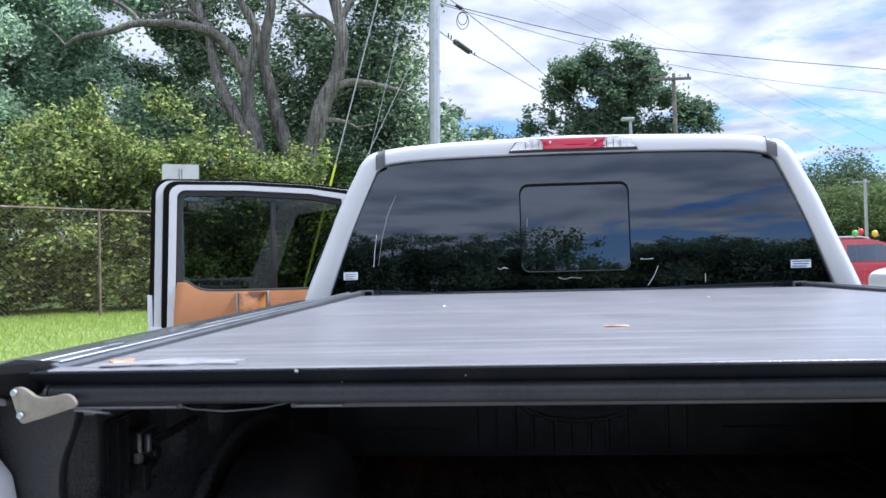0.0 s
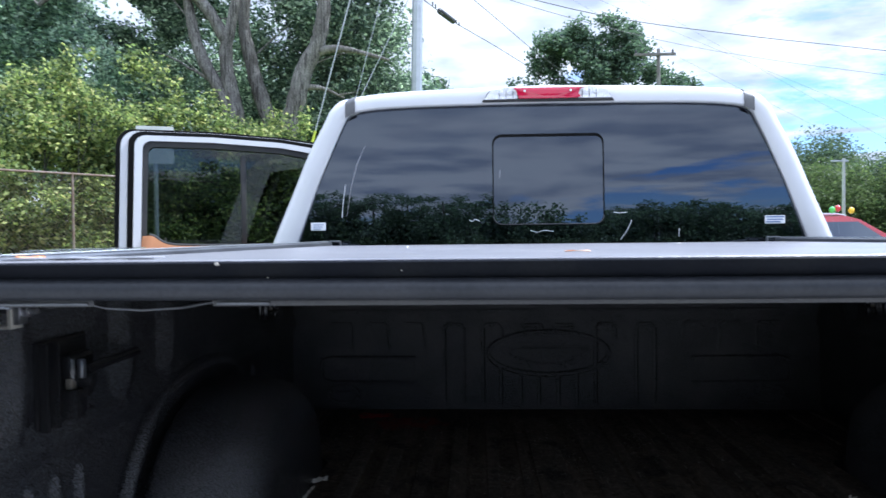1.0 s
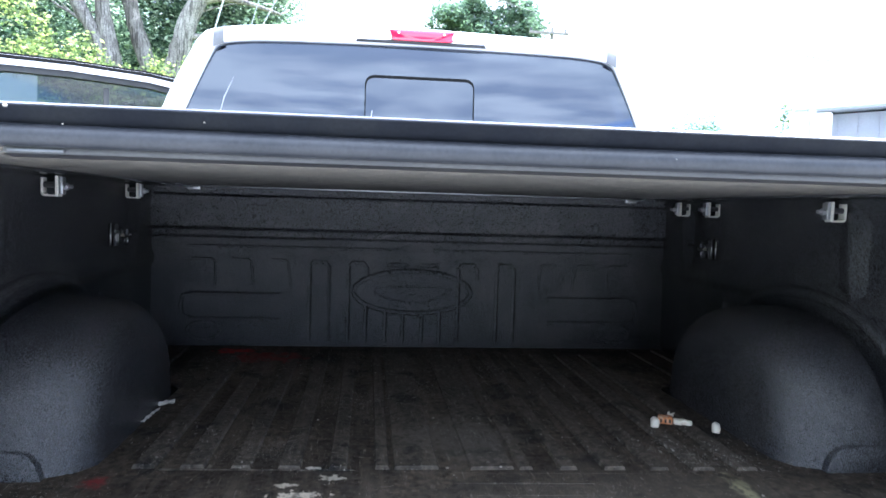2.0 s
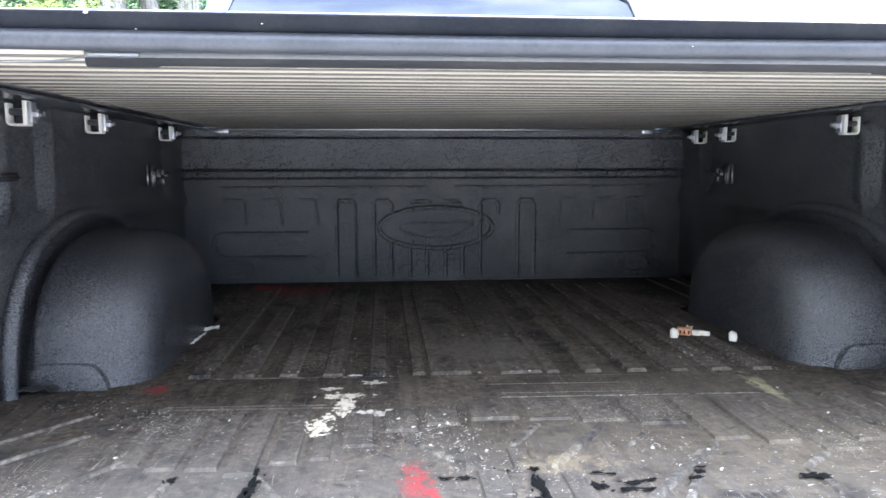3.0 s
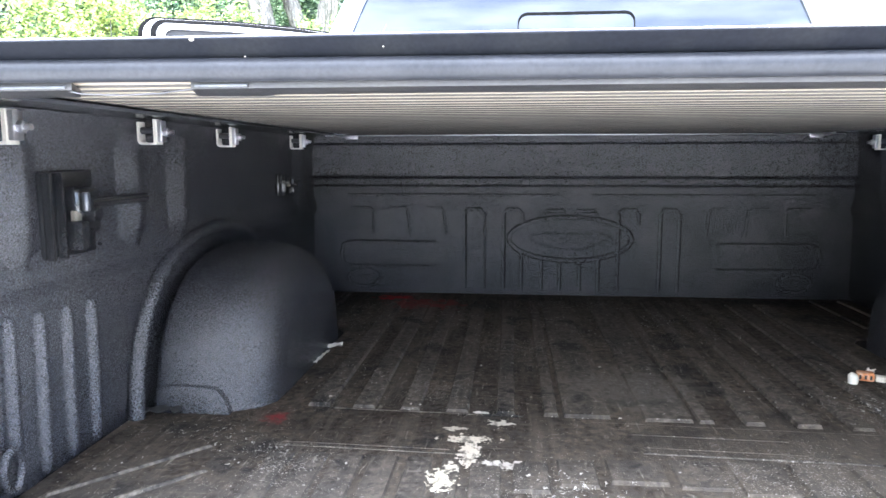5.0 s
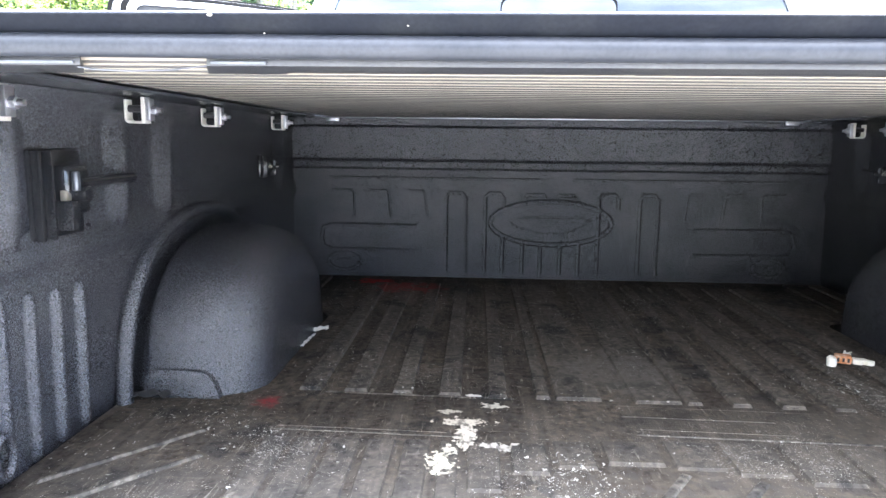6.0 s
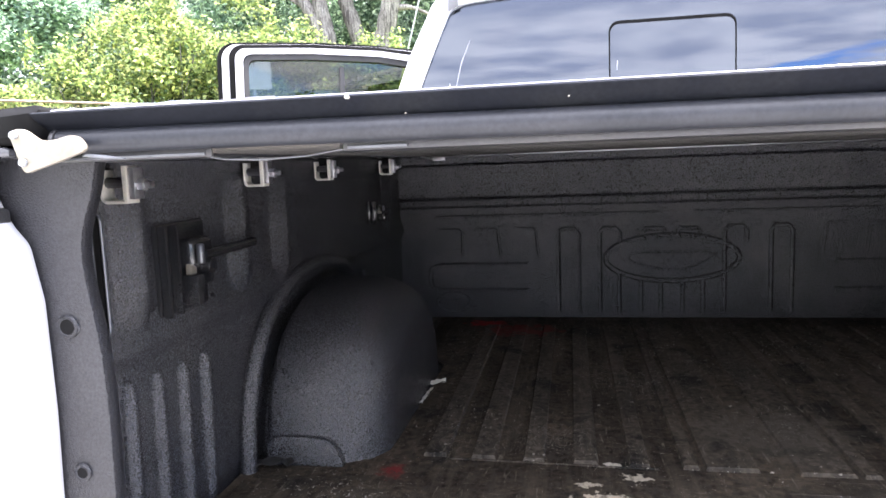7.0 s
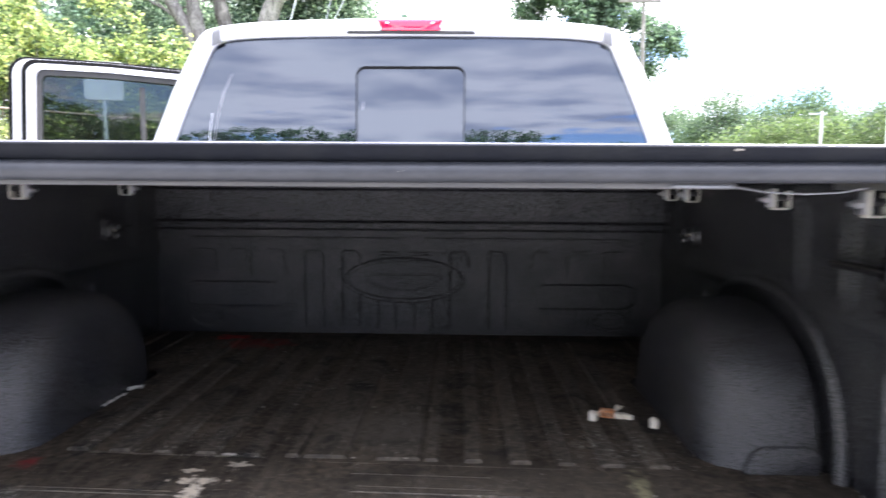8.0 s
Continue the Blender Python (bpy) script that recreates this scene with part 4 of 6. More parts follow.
bar_pts = [(-0.702, 0.0085, 1.3842), (-0.35, 0.0080, 1.3824), (0.0, 0.0080, 1.3815), (0.35, 0.0080, 1.3830), (0.702, 0.0085, 1.3850)]
part("edge_bar", tube(smooth_line(bar_pts, 4), 0.0098, 20), BAR, cover, "round black rubber-covered rear bar")
# flat black flange under the bar, cut away in two places for the pull cords
for pts in ([(-0.715, 0.012), (-0.575, 0.012), (-0.613, 0.085), (-0.715, 0.085)],
            [(-0.468, 0.012), (0.430, 0.012), (0.452, 0.088), (0.374, 0.088), (0.370, 0.074), (-0.417, 0.074), (-0.421, 0.088), (-0.495, 0.085)],
            [(0.575, 0.012), (0.700, 0.012), (0.700, 0.085), (0.558, 0.085)]):
    part("edge_flange", prism(pts, "z", 1.3678, 1.3752, 0.0006), BLACK, cover, "black metal flange under the edge")
for x0, x1 in ((-0.712, -0.580), (-0.464, -0.418), (0.372, 0.427), (0.580, 0.698)):
    part("flange_edge", box(x0, x1, 0.0096, 0.0116, 1.3690, 1.3714, 0.0004, 1), RAIL, cover, "thin silvery strip along the flange edge")
for x, z, r in ((-0.457, 1.4055, 0.0018), (-0.417, 1.3930, 0.0007), (0.426, 1.404, 0.0019), (-0.30, 1.3985, 0.0007), (0.12, 1.3825, 0.0007)):
    drop = bmesh.new()
    bmesh.ops.create_uvsphere(drop, u_segments=10, v_segments=6, radius=r, matrix=Matrix.LocRotScale((x, -0.0074 + 0.93 * (1.4064 - z) if z > 1.390 else -0.0014, z), None, (1.3, 0.6, 0.8)))
    part("paint_drop", drop, MATDUST, cover, "dried drop of white paint")
for sx in (1, -1):
    part("bar_cap", cylinder((sx * 0.7025, 0.0085, 1.3835), (sx * 0.708, 0.0085, 1.3835), 0.0118, 16, 0.003), BLACK, cover)
    nx = -0.535 if sx < 0 else 0.498
    part("pull_strap", tube([(nx + d, y, z) for d, y, z in ((-0.062, 0.030, 1.3700), (-0.035, 0.022, 1.3655), (0.0, 0.018, 1.3638), (0.035, 0.022, 1.3655), (0.062, 0.030, 1.3700))], 0.0008, 8), RAIL, cover, "thin black pull cord")
    rail = [(0.701, 1.381), (0.701, 1.408), (0.712, 1.412), (0.722, 1.404), (0.745, 1.402), (0.749, 1.408), (0.757, 1.408), (0.760, 1.392), (0.780, 1.3905), (0.780, 1.385), (0.70, 1.3805)]
    part("side_track", prism([(sx * x, z) for x, z in rail], "y", 0.02, 1.66, 0.001), RAIL, cover, "dull anodised aluminium side track")
    for xa, xb, za, zb in ((0.7505, 0.7525, 1.4085, 1.4100), (0.7085, 0.7108, 1.4118, 1.4132), (0.7230, 0.7248, 1.4042, 1.4056), (0.7400, 0.7415, 1.4026, 1.4040)):
        part("track_edge", box(sx * xa, sx * xb, 0.03, 1.65, za, zb, 0.0004, 1), GALV, cover, "bare aluminium edge of the track")
    # rear mounting plate
    pl = smooth_line([(0.731, 1.3890), (0.728, 1.3935), (0.721, 1.3945), (0.714, 1.3915), (0.706, 1.3858), (0.697, 1.3848), (0.688, 1.3858), (0.678, 1.3878), (0.670, 1.3850), (0.666, 1.3765), (0.679, 1.3715), (0.693, 1.3672), (0.708, 1.3632), (0.719, 1.3605), (0.723, 1.3640)], 3)
    plate = part("mounting_plate", prism([(sx * x, z) for x, z in pl], "y", -0.014, -0.009, 0.0012), PLATE, cover, "pale metal mounting plate with two bolts")
    for x, z in ((0.7255, 1.3900), (0.7195, 1.3685)):
        part("bolt", cylinder((sx * x, -0.018, z), (sx * x, -0.014, z), 0.0032, 10, 0.001), GALV, plate)
    part("plate_tongue", prism([(sx * x, z) for x, z in ((0.668, 1.3735), (0.650, 1.3715), (0.636, 1.3690), (0.636, 1.3680), (0.650, 1.3690), (0.672, 1.3712))], "y", -0.011, -0.007, 0.0008), RAIL, plate)
    boot = bmesh.new()
    add_box(boot, sx * 0.712, sx * 0.766, -0.002, 0.045, 1.384, 1.4135, 0.007, 3)
    qv = random.Random(3)
    for v_ in boot.verts:
        v_.co += Vector((qv.uniform(-1, 1), qv.uniform(-1, 1), qv.uniform(-1, 0.4))) * 0.0022
    part("end_boot", boot, MATTE, cover, "black fabric boot at the end of the track")
    # clamps that grip the bed wall
    for y in ((0.185, 0.530, 0.842, 1.330) if sx < 0 else (0.392, 0.706, 1.222, 1.402)):
        dz = -0.010 if y < 0.2 or sx > 0 else -0.005
        u = [(0.803, 1.372)] + [(0.795 + 0.008 * math.cos(a), 1.343 + 0.008 * math.sin(a)) for a in [radians(-90 * k / 5) for k in range(6)]] + [(0.770, 1.335), (0.770, 1.376), (0.7755, 1.376), (0.7755, 1.3385)] + \
            [(0.7945 + 0.0052 * math.cos(a), 1.3437 + 0.0052 * math.sin(a)) for a in [radians(-90 + 90 * k / 4) for k in range(5)]] + [(0.7997, 1.372)]
        c = part("clamp", prism([(sx * x, z + dz) for x, z in u], "y", y + 0.001, y + 0.023, 0.0008), DULL, cover, "cast aluminium clamp on the bed wall")
        part("clamp_cheek", box(sx * 0.762, sx * 0.7698, y + 0.003, y + 0.021, 1.3395 + dz, 1.374 + dz, 0.0015), ALU, c)
        part("clamp_bolt", cylinder((sx * 0.762, y + 0.012, 1.355 + dz), (sx * 0.754, y + 0.012, 1.355 + dz), 0.0075, 6, 0.001), ALU, c, "bare steel hex bolt")
        part("bolt_end", cylinder((sx * 0.754, y + 0.012, 1.355 + dz), (sx * 0.746, y + 0.012, 1.355 + dz), 0.004, 10), ALU, c)
        part("inner_bolt", cylinder((sx * 0.7990, y + 0.010, 1.358 + dz), (sx * 0.776, y + 0.010, 1.358 + dz), 0.006, 8), BLACK, c)
    fb = part("front_bracket", box(sx * 0.668, sx * 0.706, 1.586, 1.598, 1.362, 1.3745, 0.002), ALU, cover, "small bare metal bracket at the front corner")
    part("bracket_arm", tube([(sx * 0.778, 1.603, 1.3830), (sx * 0.752, 1.603, 1.3780), (sx * 0.720, 1.600, 1.3720), (sx * 0.700, 1.596, 1.3680)], 0.003, 8), ALU, fb)
for sx in (1, -1):
    part("track_clip", prism([(sx * x, z) for x, z in ((0.668, 1.3900), (0.668, 1.4125), (0.6725, 1.4145), (0.7045, 1.4145), (0.709, 1.4125), (0.709, 1.3900), (0.7045, 1.3900), (0.7045, 1.4100), (0.6725, 1.4100), (0.6725, 1.3900))], "y", 1.636, 1.648, 0.0008), RAIL, cover, "small bare metal clip at the front end of the track")
part("front_bar", box(-0.775, 0.775, 1.6002, 1.6042, 1.3728, 1.3760, 0.0010), ALU, cover, "bare aluminium cross bar at the head of the bed")

# ---- rubber mat with its ribs ----
mat_out = [(-0.822, 0.006), (0.822, 0.006), (0.822, 0.520), (0.800, 0.548), (0.630, 0.560), (0.606, 0.600), (0.602, 1.10), (0.625, 1.14), (0.822, 1.20), (0.822, 1.615), (-0.822, 1.615), (-0.822, 1.20), (-0.625, 1.14), (-0.602, 1.10), (-0.606, 0.600), (-0.630, 0.560), (-0.800, 0.548), (-0.822, 0.520)]
bed_mat = tagged(link_mesh("bed_mat", prism(mat_out, "z", FLOOR - 0.0075, FLOOR - 0.0015, 0.001), MAT), "worn black ribbed rubber bed mat, dusty with paint stains", "rubber mat")


rib_count = [0]


def mat_rib(x0, y0, x1, y1, w=0.017, h=0.0046, mat=None):
    d = Vector((x1 - x0, y1 - y0, 0)).normalized()
    s = Vector((-d.y, d.x, 0))
    a, b = Vector((x0, y0, 0)), Vector((x1, y1, 0))
    lo = [a + s * w / 2, a - s * w / 2, b - s * w / 2, b + s * w / 2]
    e = max(w / 2 - 0.0025, w * 0.25)
    hi = [a + s * e + d * 0.005, a - s * e + d * 0.005, b - s * e - d * 0.005, b + s * e - d * 0.005]
    z0 = FLOOR - 0.0018
    rib_count[0] += 1
    h += 0.00035 * (rib_count[0] % 5)
    part("rib", loft([[(p.x, p.y, z0) for p in lo], [(p.x, p.y, z0 + h) for p in hi]], True, True), mat or MAT, bed_mat, smooth=0)


def band_y(y, x):
    """The pressed cross bands lie a little askew."""
    return y - 0.036 * x


# long flat bars ahead of the cross band
LONG = [(0.027, 0.105), (0.113, 0.138), (0.185, 0.217), (0.264, 0.303), (0.347, 0.382), (0.425, 0.466), (0.505, 0.545)]
for x0, x1 in LONG + [(-b, -a) for a, b in LONG]:
    xc = (x0 + x1) / 2
    mat_rib(xc, band_y(0.560, xc), xc, 1.500, x1 - x0, 0.0046, MATRIB)
# shorter bars behind it
for x0, x1, y0, y1 in ((-0.545, -0.507, 0.20, 0.385), (-0.498, -0.456, 0.185, 0.385), (-0.446, -0.403, 0.18, 0.385), (-0.393, -0.353, 0.16, 0.385), (-0.341, -0.303, 0.19, 0.385), (-0.290, -0.262, 0.20, 0.385), (-0.250, -0.205, 0.24, 0.385), (-0.190, -0.140, 0.29, 0.385),
                       (-0.128, -0.075, 0.31, 0.395), (-0.060, 0.018, 0.325, 0.400), (0.030, 0.098, 0.318, 0.410), (0.108, 0.180, 0.305, 0.410), (0.192, 0.262, 0.285, 0.410), (0.275, 0.330, 0.22, 0.405), (0.343, 0.395, 0.20, 0.405), (0.408, 0.462, 0.17, 0.405), (0.476, 0.530, 0.20, 0.405), (0.543, 0.590, 0.22, 0.405),
                       (-0.026, 0.002, 0.150, 0.215), (-0.075, -0.035, 0.040, 0.150), (0.030, 0.062, 0.030, 0.140), (0.345, 0.362, 0.050, 0.120)):
    mat_rib((x0 + x1) / 2, y0, (x0 + x1) / 2, y1, x1 - x0, 0.0034, MATRIB)
# slanting ridges, scuffed pale
for x0, y0, x1, y1, w in ((0.039, 0.306, -0.014, 0.225, 0.014), (0.133, 0.290, 0.026, 0.152, 0.015), (0.243, 0.186, 0.108, 0.044, 0.016), (0.207, 0.125, 0.147, 0.027, 0.013), (0.190, 0.262, 0.150, 0.215, 0.010), (0.245, 0.182, 0.275, 0.215, 0.012), (0.352, 0.126, 0.405, 0.165, 0.013),
                          (-0.160, 0.260, -0.075, 0.155, 0.012), (-0.215, 0.235, -0.165, 0.175, 0.010), (-0.352, 0.160, -0.300, 0.070, 0.012), (-0.452, 0.170, -0.470, 0.060, 0.012)):
    mat_rib(x0, y0, x1, y1, w, 0.0030, MATWORN)
for sx in (1, -1):
    for x0, y0, x1, y1 in ((0.790, 0.225, 0.640, 0.400), (0.745, 0.165, 0.612, 0.318), (0.648, 0.060, 0.525, 0.222), (0.800, 0.110, 0.760, 0.150)):
        mat_rib(sx * x0, y0, sx * x1, y1, 0.009, 0.0030, MATWORN)
# fine lines across the mat
for x0, x1, y, w, m in ((-0.560, -0.262, 0.395, 0.005, MATWORN), (-0.540, -0.280, 0.408, 0.003, MAT), (0.000, 0.450, 0.430, 0.005, MATWORN), (-0.500, -0.170, 0.556, 0.004, MAT), (-0.090, 0.400, 0.546, 0.003, MAT),
                        (0.005, 0.240, 0.452, 0.0025, MAT), (-0.010, 0.230, 0.500, 0.0025, MAT)):
    mat_rib(x0, band_y(y, x0), x1, band_y(y, x1), w, 0.0007, m)
for x in (-0.74, 0.74):
    for d in (-0.04, 0.04):
        mat_rib(x + d, 1.24, x + d, 1.58, 0.018)

# dark worn-through spots near the tail end
def worn_spot(x, y, w, d, seed):
    """A flaking flat patch: one torn island with crumbs broken off round it."""
    q = random.Random(seed)
    bm = bmesh.new()
    isles = [(x, y, w, d)] + [(x + q.uniform(-1.25, 1.25) * w, y + q.uniform(-1.25, 1.25) * d, w * q.uniform(0.12, 0.3), d * q.uniform(0.12, 0.3)) for _ in range(4)]
    for cx, cy, rx, ry in isles:
        u, v, o = q.uniform(0, 6), q.uniform(0, 6), q.uniform(0, 6)
        rings = []
        for z in (FLOOR + 0.0016, FLOOR + 0.0024):
            rings.append([])
            qq = random.Random(seed + 7)
            for k in range(44):
                a = 2 * math.pi * k / 44
                r = 0.74 + 0.20 * math.sin(2 * a + u) + 0.16 * math.sin(3 * a + v) + 0.12 * math.sin(8 * a + o) + 0.16 * qq.uniform(-1, 1)
                rings[-1].append(bm.verts.new((cx + rx * r * math.cos(a), cy + ry * r * math.sin(a), z)))
        for k in range(44):
            m = (k + 1) % 44
            bm.faces.new((rings[0][k], rings[0][m], rings[1][m], rings[1][k]))
        bm.faces.new(rings[1])
    part("tar_spot", bm, MATTE, bed_mat, "flat black patch of old sealant", smooth=0)


for k, (x, y, w, d) in enumerate(((-0.581, 0.099, 0.028, 0.012), (-0.556, 0.110, 0.010, 0.004), (-0.352, 0.118, 0.011, 0.034), (-0.351, 0.168, 0.004, 0.012), (-0.452, 0.152, 0.008, 0.007), (-0.026, 0.056, 0.034, 0.015), (-0.047, 0.094, 0.011, 0.036),
                                  (-0.003, 0.094, 0.011, 0.040), (-0.044, 0.141, 0.011, 0.007), (-0.001, 0.144, 0.006, 0.010), (0.067, 0.091, 0.010, 0.012), (0.112, 0.096, 0.016, 0.006), (0.135, 0.102, 0.009, 0.005), (0.100, 0.080, 0.013, 0.006), (0.126, 0.078, 0.010, 0.005),
                                  (0.086, 0.038, 0.014, 0.009), (0.110, 0.040, 0.008, 0.006), (0.345, 0.093, 0.018, 0.012), (0.205, 0.118, 0.007, 0.007), (0.193, 0.103, 0.009, 0.006), (0.211, 0.132, 0.007, 0.003), (-0.115, 0.128, 0.009, 0.004), (-0.092, 0.127, 0.012, 0.004), (0.076, 0.128, 0.008, 0.004), (0.092, 0.122, 0.008, 0.003), (0.129, 0.033, 0.007, 0.004))):
    worn_spot(x, y, w, d, k)

# ---- litter in the bed ----
def crumpled(name, w, d, h, mat, label, cat, at, turn, seed, nx=7, ny=4):
    q = random.Random(seed)
    bm = bmesh.new()
    top_rows = [[bm.verts.new((w * (i / (nx - 1) - 0.5) + q.uniform(-1, 1) * w * 0.04, d * (j / (ny - 1) - 0.5) * (1 + 0.4 * q.uniform(-1, 1)), h * q.random() + 0.0012)) for i in range(nx)] for j in range(ny)]
    low_rows = [[bm.verts.new((v.co.x, v.co.y, max(0.0, v.co.z - 0.0012))) for v in r] for r in top_rows]
    for rows in (top_rows, low_rows):
        for j in range(ny - 1):
            for i in range(nx - 1):
                bm.faces.new((rows[j][i], rows[j][i + 1], rows[j + 1][i + 1], rows[j + 1][i]))
    rim = lambda r: r[0] + [x[-1] for x in r[1:]] + r[-1][-2::-1] + [x[0] for x in r[-2:0:-1]]
    a, b = rim(top_rows), rim(low_rows)
    for k in range(len(a)):
        bm.faces.new((a[k], a[(k + 1) % len(a)], b[(k + 1) % len(a)], b[k]))
    ob = tagged(link_mesh(name, bm, mat, smooth=25), label, cat)
    ob.matrix_world = pose(*at, 0, 0, turn)
    return ob


Z = FLOOR + 0.0020
crumpled("paper_scrap", 0.036, 0.016, 0.008, PAPER, "small torn scrap of white paper on the mat", "paper scrap", (-0.590, 0.948, Z), 15, 3)
crumpled("adhesive_strip", 0.09, 0.006, 0.004, PAPER, "thin pale strip of torn tape along the mat", "tape strip", (-0.5975, 0.865, Z), 87, 8, 14, 3)
crumpled("leaf_litter", 0.06, 0.03, 0.012, RUBBER, "dark dead leaf by the wheel housing", "leaf", (-0.775, 0.515, Z), 20, 21)
carton = thing("torn_carton", "torn little carton, orange and white, lying on the mat", "litter")
carton.matrix_world = pose(0.500, 0.800, Z, 0, 0, -20)
c = part("carton_body", box(-0.030, 0.000, -0.010, 0.012, 0.0, 0.016, 0.003), ORANGE, carton, "orange printed end")
for k in range(3):
    part("print_bar", box(-0.026 + 0.009 * k, -0.022 + 0.009 * k, -0.0112, -0.0098, 0.004, 0.012, 0.0005, 1), RUBBER, c)
part("carton_flap", prism([(0.002, -0.006), (0.016, -0.010), (0.021, -0.004), (0.034, -0.008), (0.040, -0.002), (0.030, 0.004), (0.022, 0.011), (0.010, 0.008), (0.002, 0.012)], "z", 0.001, 0.011, 0.001), FOAM, carton, "white torn flap")
part("carton_shred", prism([(-0.040, 0.004), (-0.030, 0.000), (-0.026, 0.010), (-0.034, 0.016)], "z", 0.0, 0.007, 0.001), FOAM, carton)
for x, y, s in ((0.452, 0.780, 1.0), (0.568, 0.742, 0.95)):
    stub = bmesh.new()
    add_tube(stub, [(0, 0, 0), (0.001, 0, 0.008), (0, 0.001, 0.017), (0, 0, 0.020)], [0.0085 * s, 0.0095 * s, 0.0085 * s, 0.005 * s], 12)
    tagged(link_mesh("foam_plug", stub, FOAM), "small off-white foam plug lying on the mat", "litter", "foam plugs").matrix_world = pose(x, y, Z, 0, 0, 30)
crumpled("plastic_shred", 0.030, 0.012, 0.006, FOAM, "pale shred of plastic on the mat", "litter", (0.520, 0.855, Z), 60, 5)
q = random.Random(12)
for k in range(26):
    x, y = q.uniform(-0.55, 0.58), q.uniform(0.06, 0.9) ** 1.2
    crumpled("grit_crumb", q.uniform(0.003, 0.006), q.uniform(0.002, 0.004), 0.002, MATDUST, "tiny pale crumb of grit on the mat", "grit", (x, y, Z), q.uniform(0, 180), 50 + k, 4, 3)
# bag on the near end of the cover and specks on it
bag = crumpled("plastic_wrapper", 0.130, 0.034, 0.0022, WRAP, "crumpled milky plastic wrapper on the cover", "plastic wrapper", (-0.590, 0.026, 1.4086), 3, 33, 9, 5)
crumpled("carton_scrap", 0.022, 0.010, 0.004, ORANGE, "tiny orange scrap beside a plastic wrapper", "litter", (-0.648, 0.036, 1.4084), 10, 34, 5, 3)
crumpled("dry_leaf", 0.034, 0.010, 0.0015, ORANGE, "small dry orange leaf on the cover", "leaf", (-0.097, 0.386, 1.4034), 0, 41, 6, 3)
crumpled("pale_pebble", 0.008, 0.006, 0.005, PAPER, "tiny white speck on the cover", "grit", (0.233, 1.059, 1.4005), 0, 42, 4, 3)
crumpled("pale_pebble", 0.006, 0.005, 0.003, PAPER, "tiny white speck on the cover", "grit", (-0.384, 0.932, 1.4010), 0, 44, 4, 3)
film = crumpled("plastic_film_strip", 0.030, 0.22, 0.0015, FILM, "loose strip of clear plastic film along the track", "plastic film", (-0.733, 0.30, 1.4133), 0, 43, 5, 10)

# ---- plants ----
def leaf_mesh(name, centres, radii, count, size, mat, parent=None, seed=1, gaps=0.0, flat=0.5):
    """Many small pointed leaves scattered through clumps that thin out towards their edges."""
    g = np.random.default_rng(seed)
    c, r = np.array(centres, float), np.array(radii, float)
    if r.ndim == 1:
        r = np.stack([r, r, r * 0.8], 1)
    w = (r[:, 0] * r[:, 1] + r[:, 0] * r[:, 2])
    pick = g.choice(len(c), count, p=w / w.sum())
    v = g.normal(size=(count, 3))
    p = c[pick] + np.clip(v, -2.1, 2.1) * r[pick] * 0.66
    if gaps:
        f = np.sin(p[:, 0] * 2.1 + 1.3 * np.sin(p[:, 2] * 1.7)) + np.sin(p[:, 1] * 1.9 + p[:, 2] * 1.1) + np.sin(p[:, 2] * 2.7 + p[:, 0])
        p = p[f > -3 + 3 * gaps]
    n = len(p)
    a = g.normal(size=(n, 3))
    a[:, 2] *= flat
    a /= np.linalg.norm(a, axis=1)[:, None]
    b = np.cross(a, g.normal(size=(n, 3)))
    b /= np.linalg.norm(b, axis=1)[:, None] + 1e-9
    s = (size * (0.6 + 0.8 * g.random(n)))[:, None]
    quad = np.stack([p - a * s * 0.6, p + b * s * 0.30 - a * s * 0.05, p + a * s * 0.6, p - b * s * 0.30 - a * s * 0.05], 1)
    me = bpy.data.meshes.new(name)
    me.vertices.add(4 * n)
    me.vertices.foreach_set("co", quad.reshape(-1))
    me.loops.add(4 * n)
    me.loops.foreach_set("vertex_index", np.arange(4 * n, dtype=np.int32))
    me.polygons.add(n)
    me.polygons.foreach_set("loop_start", np.arange(0, 4 * n, 4, dtype=np.int32))
    me.update(calc_edges=True)
    me.materials.append(mat)
    ob = new(name, me)
    if parent:
        ob.parent = parent
    return ob


def clumps(x, y, z, rx, ry, rz, number, size, seed, low=-0.6):
    """Clumps that fill an uneven crown round (x, y, z)."""
    q = random.Random(seed)
    cs, rs = [], []
    while len(cs) < number:
        a = [q.gauss(0, 1) for _ in range(3)]
        k = math.sqrt(sum(v * v for v in a)) or 1
        d = 0.45 + 0.55 * q.random()
        v = [u / k * d for u in a]
        if v[2] < low:
            continue
        cs.append((x + rx * v[0], y + ry * v[1], z + rz * v[2]))
        s = size * q.uniform(0.65, 1.25)
        rs.append((s, s, s * 0.75))
    return cs, rs


